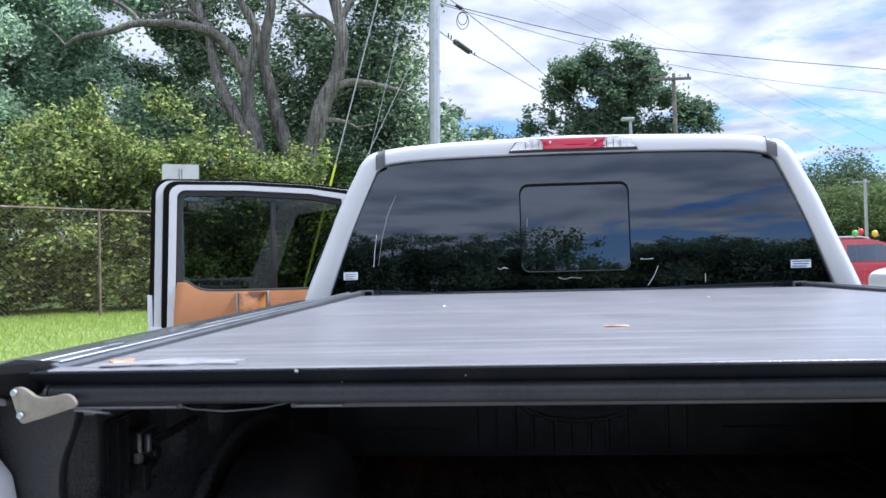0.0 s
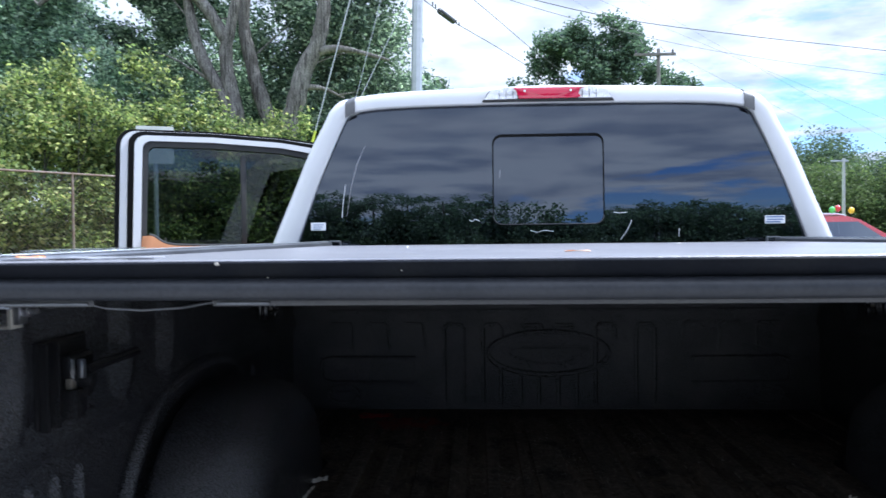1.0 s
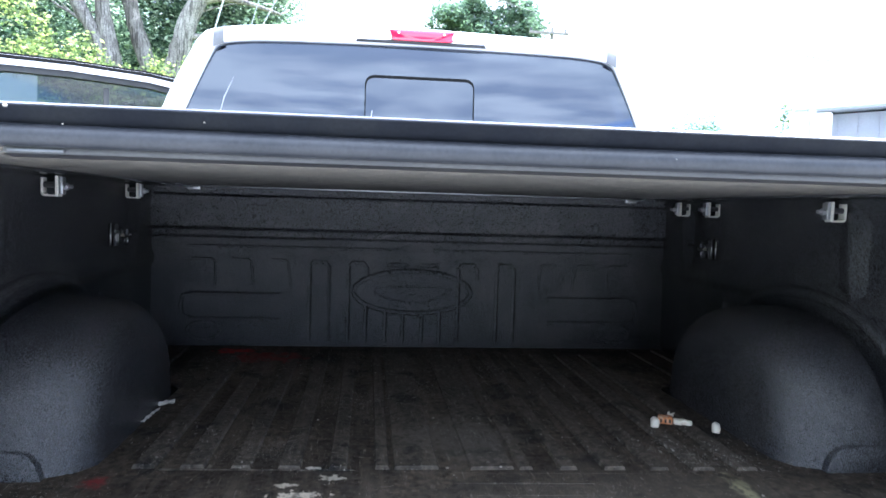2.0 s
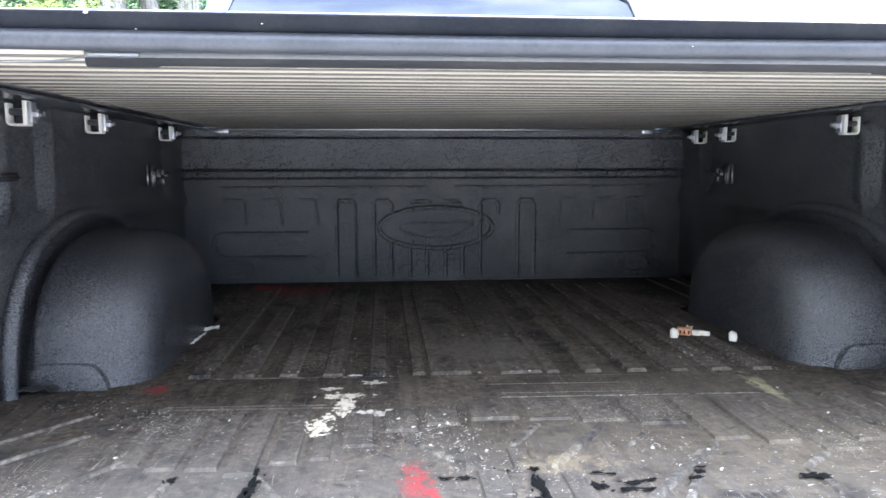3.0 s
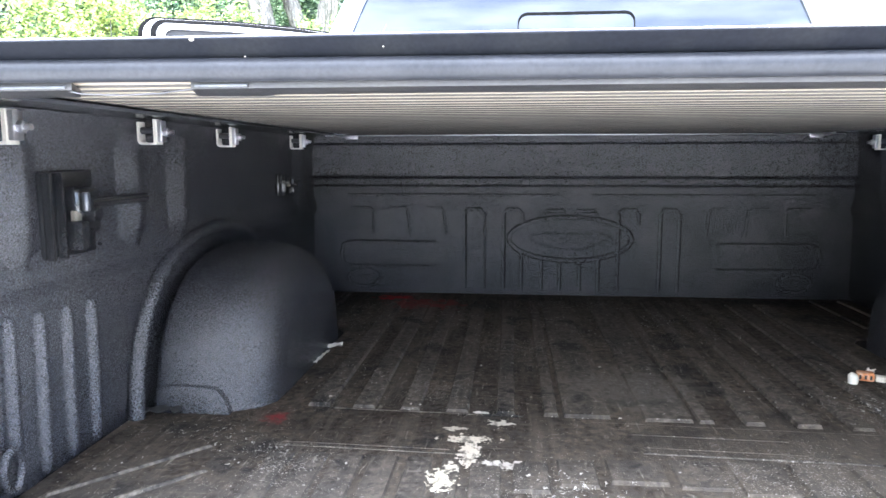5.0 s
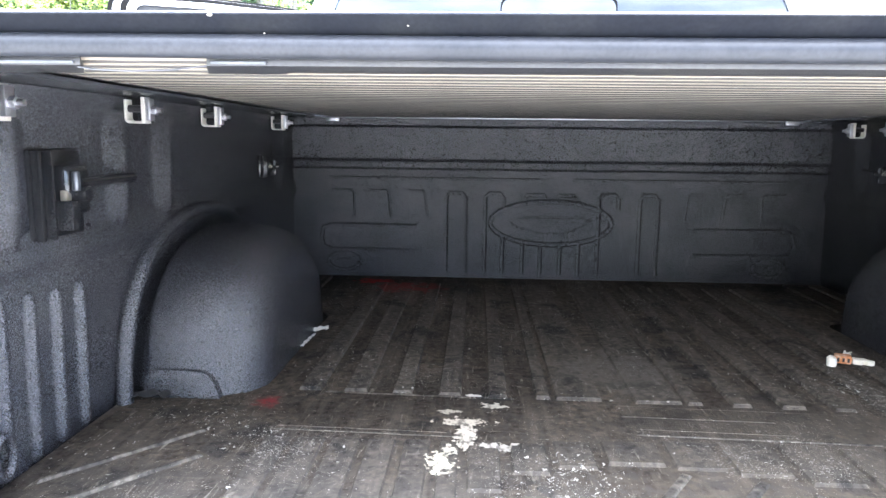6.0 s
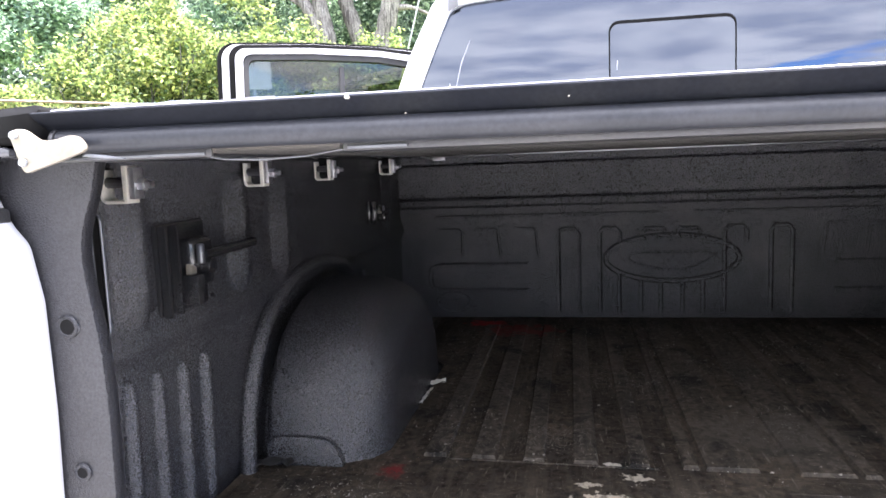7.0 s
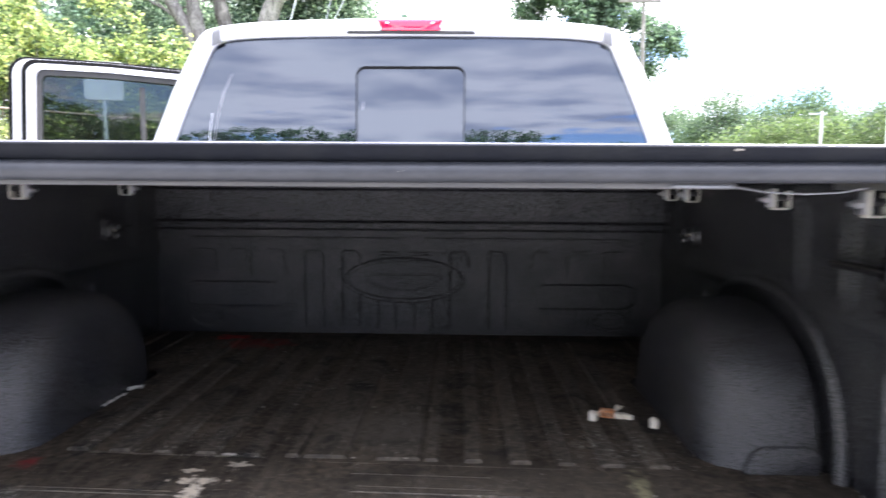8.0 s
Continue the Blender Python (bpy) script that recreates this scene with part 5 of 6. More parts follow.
def tree(label, x, y, trunk_lines, crown, leaf, count, size, seed, gaps=0.3, group="", category="tree", twigs=0):
    """A tree: trunk and limbs as tapered lines [(points, first radius, last radius)], and crown clumps."""
    t = thing("tree", label, category, group)
    for k, (pts, r0, r1) in enumerate(trunk_lines):
        line = smooth_line(pts, 4)
        n = len(line)
        q = random.Random(seed * 31 + k)
        rad = [(r0 + (r1 - r0) * (i / (n - 1)) ** 0.8) * (1 + 0.10 * q.uniform(-1, 1)) for i in range(n)]
        if k == 0:
            rad[0] *= 1.5
        part("trunk" if k == 0 else "limb", tube(line, rad, 12), BARK, t)
    # thin bare side branches that show between the leaves
    q = random.Random(seed * 7)
    for k in range(twigs):
        pts, r0, r1 = trunk_lines[q.randrange(len(trunk_lines))]
        line = smooth_line(pts, 4)
        p = Vector(line[q.randrange(len(line) * 2 // 5, len(line))])
        side = q.choice((-1, 1))
        way = Vector((side * q.uniform(0.5, 1.0), q.uniform(-0.3, 0.3), q.uniform(0.0, 0.9)))
        long = q.uniform(0.6, 1.5)
        bend = Vector((0, 0, q.uniform(-0.35, 0.25)))
        part("twig", tube([p + way * long * u + bend * u * u for u in (0.0, 0.25, 0.5, 0.75, 1.0)], [0.026, 0.021, 0.016, 0.012, 0.006], 6), BARK, t)
    cs, rs = crown
    leaf_mesh("crown", cs, rs, count, size, leaf, t, seed, gaps)
    return t


def join(*many):
    cs, rs = [], []
    for c, r in many:
        cs += c
        rs += r
    return cs, rs


EYE0 = Vector((-0.272, -0.650, 1.504))


def gz(x, y):
    return ground_z(x, y)


# large trees behind the fence
tree("tall oak with a leaning grey trunk behind the fence", -4.4, 15.0,
     [([(-5.0, 15.0, gz(-5, 15) - 0.1), (-4.66, 15.0, 3.1), (-4.45, 15.0, 3.7), (-4.20, 15.0, 4.49), (-4.02, 15.02, 5.15), (-3.74, 15.0, 5.66), (-3.62, 15.0, 6.07), (-3.55, 15.0, 6.65), (-3.64, 15.0, 7.2), (-3.85, 15.0, 8.5), (-3.5, 15.1, 11.5)], 0.27, 0.10),
      ([(-3.78, 15.0, 5.54), (-3.33, 15.0, 5.60), (-2.82, 14.9, 5.50), (-2.09, 14.8, 5.27)], 0.12, 0.03),
      ([(-4.16, 15.0, 4.76), (-3.67, 15.1, 4.76), (-3.16, 15.2, 4.54)], 0.09, 0.02),
      ([(-3.56, 15.0, 6.6), (-3.82, 15.0, 6.92), (-4.14, 15.0, 7.14), (-4.75, 15.0, 7.17)], 0.10, 0.03),
      ([(-3.6, 15.0, 7.0), (-3.1, 15.1, 7.9), (-2.3, 15.2, 8.8)], 0.10, 0.03)],
     join(clumps(-4.0, 16.4, 9.3, 2.2, 1.6, 1.6, 20, 0.55, 5), clumps(-3.1, 16.8, 6.2, 1.05, 1.3, 1.9, 40, 0.42, 6), clumps(-2.55, 16.2, 8.0, 0.9, 1.2, 1.1, 22, 0.38, 8), clumps(-3.2, 17.2, 4.4, 1.2, 1.2, 1.5, 30, 0.45, 7), clumps(-4.2, 18.0, 4.8, 2.3, 1.3, 2.4, 18, 0.7, 9)),
     LEAF_OAK, 66000, 0.096, 11, 0.46, twigs=12)
tree("many-stemmed old tree with pale sprawling limbs behind the fence", -6.4, 16.0,
     [([(-5.72, 15.6, gz(-5.8, 15.6) - 0.1), (-5.76, 15.6, 3.38), (-5.77, 15.6, 4.05), (-5.84, 15.6, 4.66), (-5.97, 15.6, 5.27), (-5.99, 15.6, 5.88), (-5.86, 15.6, 6.37), (-5.75, 15.6, 7.01), (-5.92, 15.6, 7.49), (-6.19, 15.6, 7.98), (-6.45, 15.6, 9.2)], 0.25, 0.07),
      ([(-5.80, 15.6, 3.9), (-6.11, 15.6, 4.80), (-6.44, 15.6, 5.36), (-6.69, 15.6, 5.97), (-6.82, 15.6, 6.59), (-6.95, 15.6, 7.20), (-7.16, 15.6, 7.69), (-7.36, 15.6, 8.6)], 0.17, 0.09),
      ([(-5.98, 15.6, 6.00), (-6.32, 15.55, 6.61), (-6.62, 15.5, 6.97), (-7.31, 15.4, 7.22), (-8.45, 15.3, 7.29), (-9.13, 15.2, 7.09), (-9.87, 15.2, 6.99), (-10.2, 15.2, 6.81)], 0.15, 0.05),
      ([(-8.45, 15.3, 7.29), (-8.67, 15.3, 7.59), (-9.19, 15.2, 7.89), (-9.9, 15.1, 8.05)], 0.06, 0.03),
      ([(-6.35, 15.55, 6.63), (-6.89, 15.6, 7.23), (-7.19, 15.6, 7.59), (-7.57, 15.6, 8.3)], 0.11, 0.06),
      ([(-6.76, 15.5, 7.05), (-7.37, 15.5, 7.60), (-8.0, 15.5, 7.53), (-8.25, 15.4, 7.4)], 0.06, 0.03),
      ([(-5.05, 16.2, gz(-5, 16.2) - 0.1), (-5.09, 16.2, 3.42), (-5.13, 16.2, 4.05), (-5.30, 16.2, 4.61), (-5.50, 16.2, 5.24), (-5.64, 16.2, 5.87), (-5.76, 16.2, 6.51), (-5.71, 16.2, 7.20), (-5.56, 16.2, 7.89), (-5.47, 16.2, 9.4)], 0.24, 0.10),
      ([(-5.88, 15.6, 4.62), (-6.25, 15.6, 4.97), (-6.58, 15.6, 5.23), (-6.93, 15.6, 5.42)], 0.06, 0.025)],
     join(clumps(-7.2, 17.4, 9.0, 3.6, 1.0, 1.3, 30, 0.5, 15), clumps(-7.6, 18.8, 5.0, 4.4, 0.8, 2.2, 44, 0.5, 16), clumps(-5.2, 17.4, 6.6, 1.4, 0.8, 1.6, 22, 0.40, 17), clumps(-9.4, 18.0, 7.4, 1.8, 0.6, 1.3, 26, 0.36, 18), clumps(-7.6, 17.6, 7.2, 1.2, 0.6, 1.0, 16, 0.34, 19), clumps(-8.9, 18.2, 7.9, 0.8, 0.4, 0.6, 12, 0.30, 20)),
     LEAF_OAK, 66000, 0.096, 12, 0.47, twigs=22)
tree("broad dark green tree behind the fence", -11.5, 14.5,
     [([(-13.0, 16.4, gz(-13, 16) - 0.1), (-12.9, 16.4, 3.4), (-12.7, 16.4, 6.0), (-12.4, 16.4, 9.0)], 0.28, 0.08)],
     join(clumps(-12.2, 16.2, 7.4, 2.2, 1.2, 2.6, 70, 0.42, 25), clumps(-12.9, 14.4, 5.6, 1.9, 1.4, 2.4, 44, 0.48, 26), clumps(-10.0, 16.4, 5.6, 1.2, 0.6, 1.0, 18, 0.36, 27), clumps(-9.4, 16.6, 8.5, 1.1, 0.5, 0.6, 14, 0.30, 28)),
     LEAF_MID, 84000, 0.096, 13, 0.28)
for k, (x, y, h, w) in enumerate(((-16.5, 20.0, 11.5, 3.8), (-10.5, 23.0, 9.6, 4.2), (-4.8, 24.0, 9.4, 3.8), (-3.2, 29.5, 8.2, 2.6), (-19.0, 16.0, 11.0, 4.0), (-22.0, 8.0, 10.0, 4.0), (-17.5, 27.0, 13.0, 4.4))):
    tree("dense dark green tree in the wood behind the fence", x, y, [([(x, y, gz(x, y) - 0.1), (x + 0.2, y, h * 0.4), (x, y, h * 0.8)], 0.30, 0.08)],
         clumps(x, y, h * 0.54, w, w * 0.7, h * 0.46, 60, w * 0.23, 40 + k, -0.9), LEAF_DARK if k == 3 else LEAF_OAK, 22000 if k < 4 else 12000, 0.19, 60 + k, 0.50, "trees in the wood")

# bushes along the fence
for k, (x, y, h, w) in enumerate(((-10.2, 11.8, 3.1, 1.7), (-8.3, 12.6, 4.3, 1.7), (-6.9, 13.1, 4.1, 1.5), (-5.5, 13.7, 3.4, 1.4), (-4.2, 14.2, 3.1, 1.2), (-11.8, 10.4, 3.0, 1.8), (-13.4, 8.6, 3.2, 1.9))):
    t = thing("bush", "tall yellow-green bush growing along the wire fence", "bush", "bushes along the fence")
    z = gz(x, y)
    for j in range(5):
        qa = random.Random(100 + 9 * k + j)
        part("stem", tube(smooth_line([(x + 0.1 * j - 0.2, y, z - 0.05), (x + qa.uniform(-0.5, 0.5), y + qa.uniform(-0.3, 0.3), z + 1.3), (x + qa.uniform(-1, 1), y + qa.uniform(-0.5, 0.5), z + h * 0.75)], 3), [0.035, 0.03, 0.026, 0.022, 0.018, 0.014, 0.01], 6), BARK, t)
    cs, rs = clumps(x, y, z + h * 0.46, w, w * 0.75, h * 0.50, 90, 0.27, 130 + k, -0.95)
    for j in range(16):
        qt = random.Random(700 + 13 * k + j)
        cs.append((x + qt.uniform(-1, 1) * w, y + qt.uniform(-0.6, 0.6), z + qt.uniform(0.2, 1.0)))
        rs.append((0.32, 0.32, 0.28))
    for j in range(9):
        qt = random.Random(900 + 13 * k + j)
        u = qt.uniform(-0.9, 0.9)
        cs.append((x + u * w, y + qt.uniform(-0.4, 0.4), z + h * (0.96 - 0.34 * u * u) + qt.uniform(-0.1, 0.22)))
        rs.append((0.13, 0.13, 0.30))
    leaf_mesh("crown", cs, rs, 32000 if k < 5 else 12000, 0.080, LEAF_BUSH, t, 150 + k, 0.30)

# big tree ahead, beyond the cab
tree("tall leafy oak standing beyond the cab by a utility pole", 7.5, 42.5,
     [([(7.6, 42.6, 0.6), (7.5, 42.6, 6.0), (7.8, 42.6, 10.0), (7.4, 42.6, 13.0)], 0.45, 0.10),
      ([(7.6, 42.6, 7.0), (5.8, 42.6, 9.5), (4.0, 42.6, 10.5)], 0.2, 0.05),
      ([(7.7, 42.6, 7.5), (10.0, 42.6, 9.3), (12.0, 42.6, 10.0)], 0.2, 0.05),
      ([(7.7, 42.6, 9.0), (8.8, 42.6, 11.5), (9.2, 42.6, 13.2)], 0.16, 0.05)],
     join(clumps(2.9, 42.6, 9.9, 1.0, 1.2, 1.0, 16, 0.42, 34), clumps(4.5, 42.6, 12.0, 1.3, 1.5, 1.5, 24, 0.50, 31), clumps(5.9, 42.6, 12.9, 1.0, 1.4, 1.3, 16, 0.45, 36), clumps(8.2, 42.6, 12.9, 1.3, 1.6, 1.7, 26, 0.50, 32), clumps(9.4, 42.6, 12.4, 0.9, 1.2, 1.5, 14, 0.45, 38),
          clumps(10.7, 42.6, 11.3, 0.8, 1.2, 1.2, 12, 0.45, 37), clumps(12.1, 42.6, 9.9, 1.2, 1.4, 1.2, 18, 0.48, 33), clumps(7.2, 42.6, 10.6, 2.6, 1.8, 1.6, 34, 0.60, 39), clumps(7.5, 42.6, 8.2, 4.8, 2.2, 2.2, 44, 0.85, 35)),
     LEAF_DARK, 60000, 0.20, 14, 0.48)
for k, (x, y, h, w) in enumerate(((1.9, 60.0, 12.6, 2.6), (-0.8, 58.0, 13.4, 2.4), (4.6, 62.0, 11.4, 2.8), (-3.9, 57.0, 15.4, 1.9))):
    tree("small distant tree above the cab roof", x, y, [([(x, y, 0.5), (x, y, h * 0.7)], 0.2, 0.06)], clumps(x, y, h * 0.60, w, w, h * 0.37, 34, 0.65, 70 + k, -0.9), LEAF_FAR, 14000, 0.19, 80 + k, 0.1, "distant trees")
# tree line to the right
qs = random.Random(77)
for k in range(23):
    a = radians(14 + 2.9 * k)
    d = 58 + qs.uniform(-7, 9)
    x, y = d * math.sin(a), d * math.cos(a)
    h = 7.6 + qs.uniform(-0.9, 0.9) + (1.6 if k < 3 else 0.0)
    w = qs.uniform(3.0, 4.2)
    tree("leafy green tree in a line across the car park", x, y, [([(x, y, -0.05), (x + 0.2, y, h * 0.35), (x, y, h * 0.75)], 0.22, 0.06)],
         clumps(x, y, h * 0.52, w, w * 0.8, h * 0.46, 56, 0.9, 200 + k, -0.95), LEAF_FAR, 21000 if k < 7 else 6000, 0.165 if k < 7 else 0.24, 230 + k, 0.12, "trees across the car park")
for k, (a, d, h) in enumerate(((24.6, 42, 5.4), (27.5, 40, 4.6), (31, 41, 4.9), (35, 38, 4.6), (20.5, 44, 4.2))):
    x, y = d * math.sin(radians(a)), d * math.cos(radians(a))
    t = thing("bush", "light green shrub at the far side of the car park", "bush", "shrubs across the car park")
    part("stem", tube([(x, y, -0.05), (x + 0.1, y, 1.0), (x, y, 2.0)], [0.08, 0.06, 0.03], 8), BARK, t)
    cs, rs = clumps(x, y, h * 0.48, 2.6, 1.8, h * 0.48, 26, 0.8, 300 + k, -0.95)
    leaf_mesh("crown", cs, rs, 16000, 0.13, LEAF_SHRUB, t, 310 + k, 0.1)
# slim sapling that tops the shrubs
x, y = 41 * math.sin(radians(31.5)), 41 * math.cos(radians(31.5))
tree("slim young tree with a sparse top", x, y, [([(x, y, -0.05), (x, y, 4.0), (x + 0.3, y, 7.0)], 0.09, 0.02)], ([(x + 0.1, y, 5.2), (x + 0.3, y, 6.3), (x + 0.35, y, 7.0), (x - 0.1, y, 4.6)], [(0.6, 0.6, 0.35), (0.35, 0.35, 0.35), (0.25, 0.25, 0.3), (0.8, 0.8, 0.4)]), LEAF_SHRUB, 380, 0.20, 90, 0.0)

# trees all round behind the camera
qb = random.Random(99)
for k in range(58):
    deg = 94 + 3.2 * k
    a = radians(deg)
    d = 68 + qb.uniform(-4, 6)
    x, y = d * math.sin(a), d * math.cos(a)
    h = (9.0 if deg < 172 else 13.0) + qb.uniform(-0.5, 0.6)
    w = qb.uniform(3.8, 5.2)
    fine_leaf = 140 < deg < 222
    tree("dark leafy tree at the far edge of the car park", x, y, [([(x, y, -0.05), (x + 0.2, y, h * 0.4), (x, y, h * 0.75)], 0.25, 0.07)],
         join(clumps(x, y, h * 0.54, w, w * 0.7, h * 0.42, 62, 0.70, 400 + k, -0.98), clumps(x, y, 3.4, w * 1.1, w * 0.7, 3.6, 34, 1.3, 500 + k, -0.98)), LEAF_DARK, 13500 if fine_leaf else 2400, 0.31 if fine_leaf else 0.60, 430 + k, 0.0, "trees round the car park")

# grass on the bank
def make_grass():
    g = np.random.default_rng(5)
    n = 110000
    x = g.uniform(-13, -1.6, n)
    y = g.uniform(3.0, 13.5, n)
    s = -0.8 * x + 0.6 * y
    keep = (s > 4.0) & (s < 15.5)
    x, y = x[keep], y[keep]
    n = len(x)
    z = np.array([ground_z(a, b) for a, b in zip(x, y)])
    h = 0.025 + 0.045 * g.random(n)
    t = g.uniform(0, 2 * math.pi, n)
    w = 0.004 + 0.003 * g.random(n)
    dx, dy = np.cos(t) * w, np.sin(t) * w
    lx, ly = g.normal(0, 0.03, n), g.normal(0, 0.03, n)
    v = np.stack([np.stack([x - dx, y - dy, z - 0.01], 1), np.stack([x + dx, y + dy, z - 0.01], 1), np.stack([x + lx, y + ly, z + h], 1)], 1)
    me = bpy.data.meshes.new("grass")
    me.vertices.add(3 * n)
    me.vertices.foreach_set("co", v.reshape(-1))
    me.loops.add(3 * n)
    me.loops.foreach_set("vertex_index", np.arange(3 * n, dtype=np.int32))
    me.polygons.add(n)
    me.polygons.foreach_set("loop_start", np.arange(0, 3 * n, 3, dtype=np.int32))
    me.update(calc_edges=True)
    me.materials.append(BLADE)
    tagged(new("grass", me), "short mown green grass on the bank", "grass", kind="stuff")


make_grass()

# ---- chain-link fence ----
fence = thing("wire_fence", "rusty chain-link fence in front of the bushes", "fence")
P0, DIRF = Vector((-7.04, 11.02, 0)), Vector((0.60, 0.80, 0))


def fence_at(s, z):
    p = P0 + DIRF * s
    return (p.x, p.y, ground_z(p.x, p.y) + z)


for s in (-9.0, -6.0, -3.0, 0.0, 3.0, 6.0):
    part("post", tube([fence_at(s, -0.1), fence_at(s, 1.86)], 0.024, 10), RUST, fence)
for s in range(-9, 6, 3):
    part("top_rail", tube([fence_at(s, 1.83), fence_at(s + 3, 1.83)], 0.021, 8), RUST, fence)
wire = bmesh.new()
pitch = 0.075
k = -9.0
while k < 6.0:
    for sgn in (1, -1):
        a, b = k, k + sgn * 1.78
        a2, b2 = max(-9, min(6, a)), max(-9, min(6, b))
        add_tube(wire, [fence_at(a2, 0.03), fence_at(b2, 0.03 + abs(b2 - a2))], 0.0014, 3, False)
    k += pitch
mesh_ob = part("wire_mesh", wire, RUST, fence, "rusty diamond wire mesh", smooth=0)
mesh_ob["kind"] = "stuff"

# ---- poles, wires, signs ----
mast = thing("lamp_mast", "tall galvanised steel mast standing beyond the cab", "pole")
mx, my = -1.43, 13.1
part("shaft", tube([(mx, my, gz(mx, my) - 0.05), (mx + 0.09, my, 5.0), (mx + 0.22, my, 10.5)], [0.115, 0.105, 0.095], 8), GALV, mast)
part("base_plate", box(mx - 0.2, mx + 0.2, my - 0.2, my + 0.2, gz(mx, my) - 0.02, gz(mx, my) + 0.03, 0.008), GALV, mast)
for dx in (-0.15, 0.15):
    for dy in (-0.15, 0.15):
        part("anchor_bolt", cylinder((mx + dx, my + dy, gz(mx, my) + 0.03), (mx + dx, my + dy, gz(mx, my) + 0.10), 0.016, 8), GALV, mast)

pole = thing("utility_pole", "weathered timber utility pole with a crossarm in front of a tree", "utility pole")
ux, uy = 9.9, 38.8
part("post", tube([(ux, uy, 0.4), (ux, uy, 6.0), (ux, uy, 11.55)], [0.16, 0.13, 0.09], 12), TIMBER, pole)
part("crossarm", box(ux - 1.35, ux + 0.9, uy - 0.16, uy - 0.05, 11.15, 11.30, 0.01), TIMBER, pole).rotation_euler = (0, 0, 0)
for d in (-1.25, 0.75):
    part("insulator", tube([(ux + d, uy - 0.1, 11.30), (ux + d, uy - 0.1, 11.40), (ux + d, uy - 0.1, 11.50)], [0.05, 0.06, 0.03], 10), CABLE, pole)
small = thing("lamp_post", "short grey lamp post with a flat twin head", "street lamp")
lx_, ly_ = 5.95, 31.0
part("shaft", tube([(lx_, ly_, 0.3), (lx_, ly_, 7.55)], [0.09, 0.07], 10), GALV, small)
part("lamp_head", box(lx_ - 0.40, lx_ + 0.16, ly_ - 0.15, ly_ + 0.15, 7.55, 7.68, 0.04), GALV, small)
far_pole = thing("utility_pole", "thin pale pole with a crossarm across the car park", "utility pole")
fx, fy = 16.08, 31.43
part("post", tube([(fx, fy, -0.05), (fx, fy, 4.66)], [0.075, 0.06], 10), SIGNBACK, far_pole)
part("crossarm", box(fx - 0.55, fx + 0.2, fy - 0.04, fy + 0.04, 4.49, 4.57, 0.01), GALV, far_pole)


def cable(name, a, b, sag, r, label, mat=CABLE, n=14):
    a, b = Vector(a), Vector(b)
    a, b = a + (a - b) * 0.5, b + (b - a) * 0.9
    sag *= 2.4
    pts = [a.lerp(b, k / n) - Vector((0, 0, sag * 4 * (k / n) * (1 - k / n))) for k in range(n + 1)]
    return tagged(link_mesh(name, tube(pts, r, 5), mat), label, "cable", "overhead cables")


def ray(dx, dy, dz, d):
    """The place d metres from the first standpoint in a direction."""
    return EYE0 + Vector((dx, dy, dz)) * d


W_SPAN = "black overhead cable strung across the sky"
def strung(label, ways, d0, d1, r):
    """A cable hung through the given directions, from d0 metres off to d1."""
    pts = [ray(*w, d0 + (d1 - d0) * k / (len(ways) - 1)) for k, w in enumerate(ways)]
    pts = [pts[0] + (pts[0] - pts[1]) * 0.8] + pts + [pts[-1] + (pts[-1] - pts[-2]) * 1.5]
    return tagged(link_mesh("overhead_cable", tube(smooth_line(pts, 5), r, 5), CABLE), label, "cable", "overhead cables")


strung(W_SPAN, ((-0.0539, 0.9356, 0.3488), (-0.0354, 0.9397, 0.3402), (0.1696, 0.9434, 0.2851), (0.3317, 0.9104, 0.2472), (0.4660, 0.8588, 0.2129)), 23.5, 38, 0.016)
strung(W_SPAN, ((-0.0302, 0.9414, 0.3359), (0.1036, 0.9506, 0.2927), (0.2544, 0.9353, 0.2460), (0.3757, 0.9022, 0.2117), (0.4679, 0.8640, 0.1861)), 24, 38, 0.011)
strung(W_SPAN, ((-0.0354, 0.9397, 0.3402), (0.0318, 0.9571, 0.2881), (0.0810, 0.9654, 0.2480), (0.1338, 0.9687, 0.2093), (0.1856, 0.9677, 0.1708)), 24, 40, 0.013)
strung(W_SPAN, ((-0.0693, 0.9466, 0.3150), (-0.0244, 0.9583, 0.2848), (0.0273, 0.9663, 0.2560), (0.0731, 0.9709, 0.2279), (0.1487, 0.9726, 0.1786)), 23, 40, 0.015)
for k, (a, b) in enumerate((((0.074, 0.9362, 0.3436), (0.30, 0.93, 0.215)), ((0.12, 0.92, 0.36), (0.4708, 0.8726, 0.1302)), ((0.05, 0.93, 0.36), (0.4708, 0.8726, 0.150)))):
    cable("overhead_cable", ray(*a, 60), ray(*b, 60), 0.2, 0.007, "thin distant overhead cable against the clouds")
splice = thing("cable_splice", "black splice case hanging on an overhead cable", "cable box")
a, b = ray(-0.0455, 0.9530, 0.2997, 25.6), ray(-0.0250, 0.9582, 0.2852, 27.0)
part("case", tube([a, a.lerp(b, 0.06), a.lerp(b, 0.94), b], [0.05, 0.10, 0.10, 0.05], 12), CABLE, splice)
for k in (-0.35, -0.18, 1.15, 1.35):
    p = a.lerp(b, k)
    part("cable_clip", tube([p, p + Vector((0, 0, 0.12))], 0.025, 6), CABLE, splice)
coil = thing("cable_coil", "loose loop of cable hanging from an overhead line", "cable")
p = ray(-0.0330, 0.9405, 0.3350, 24.6)
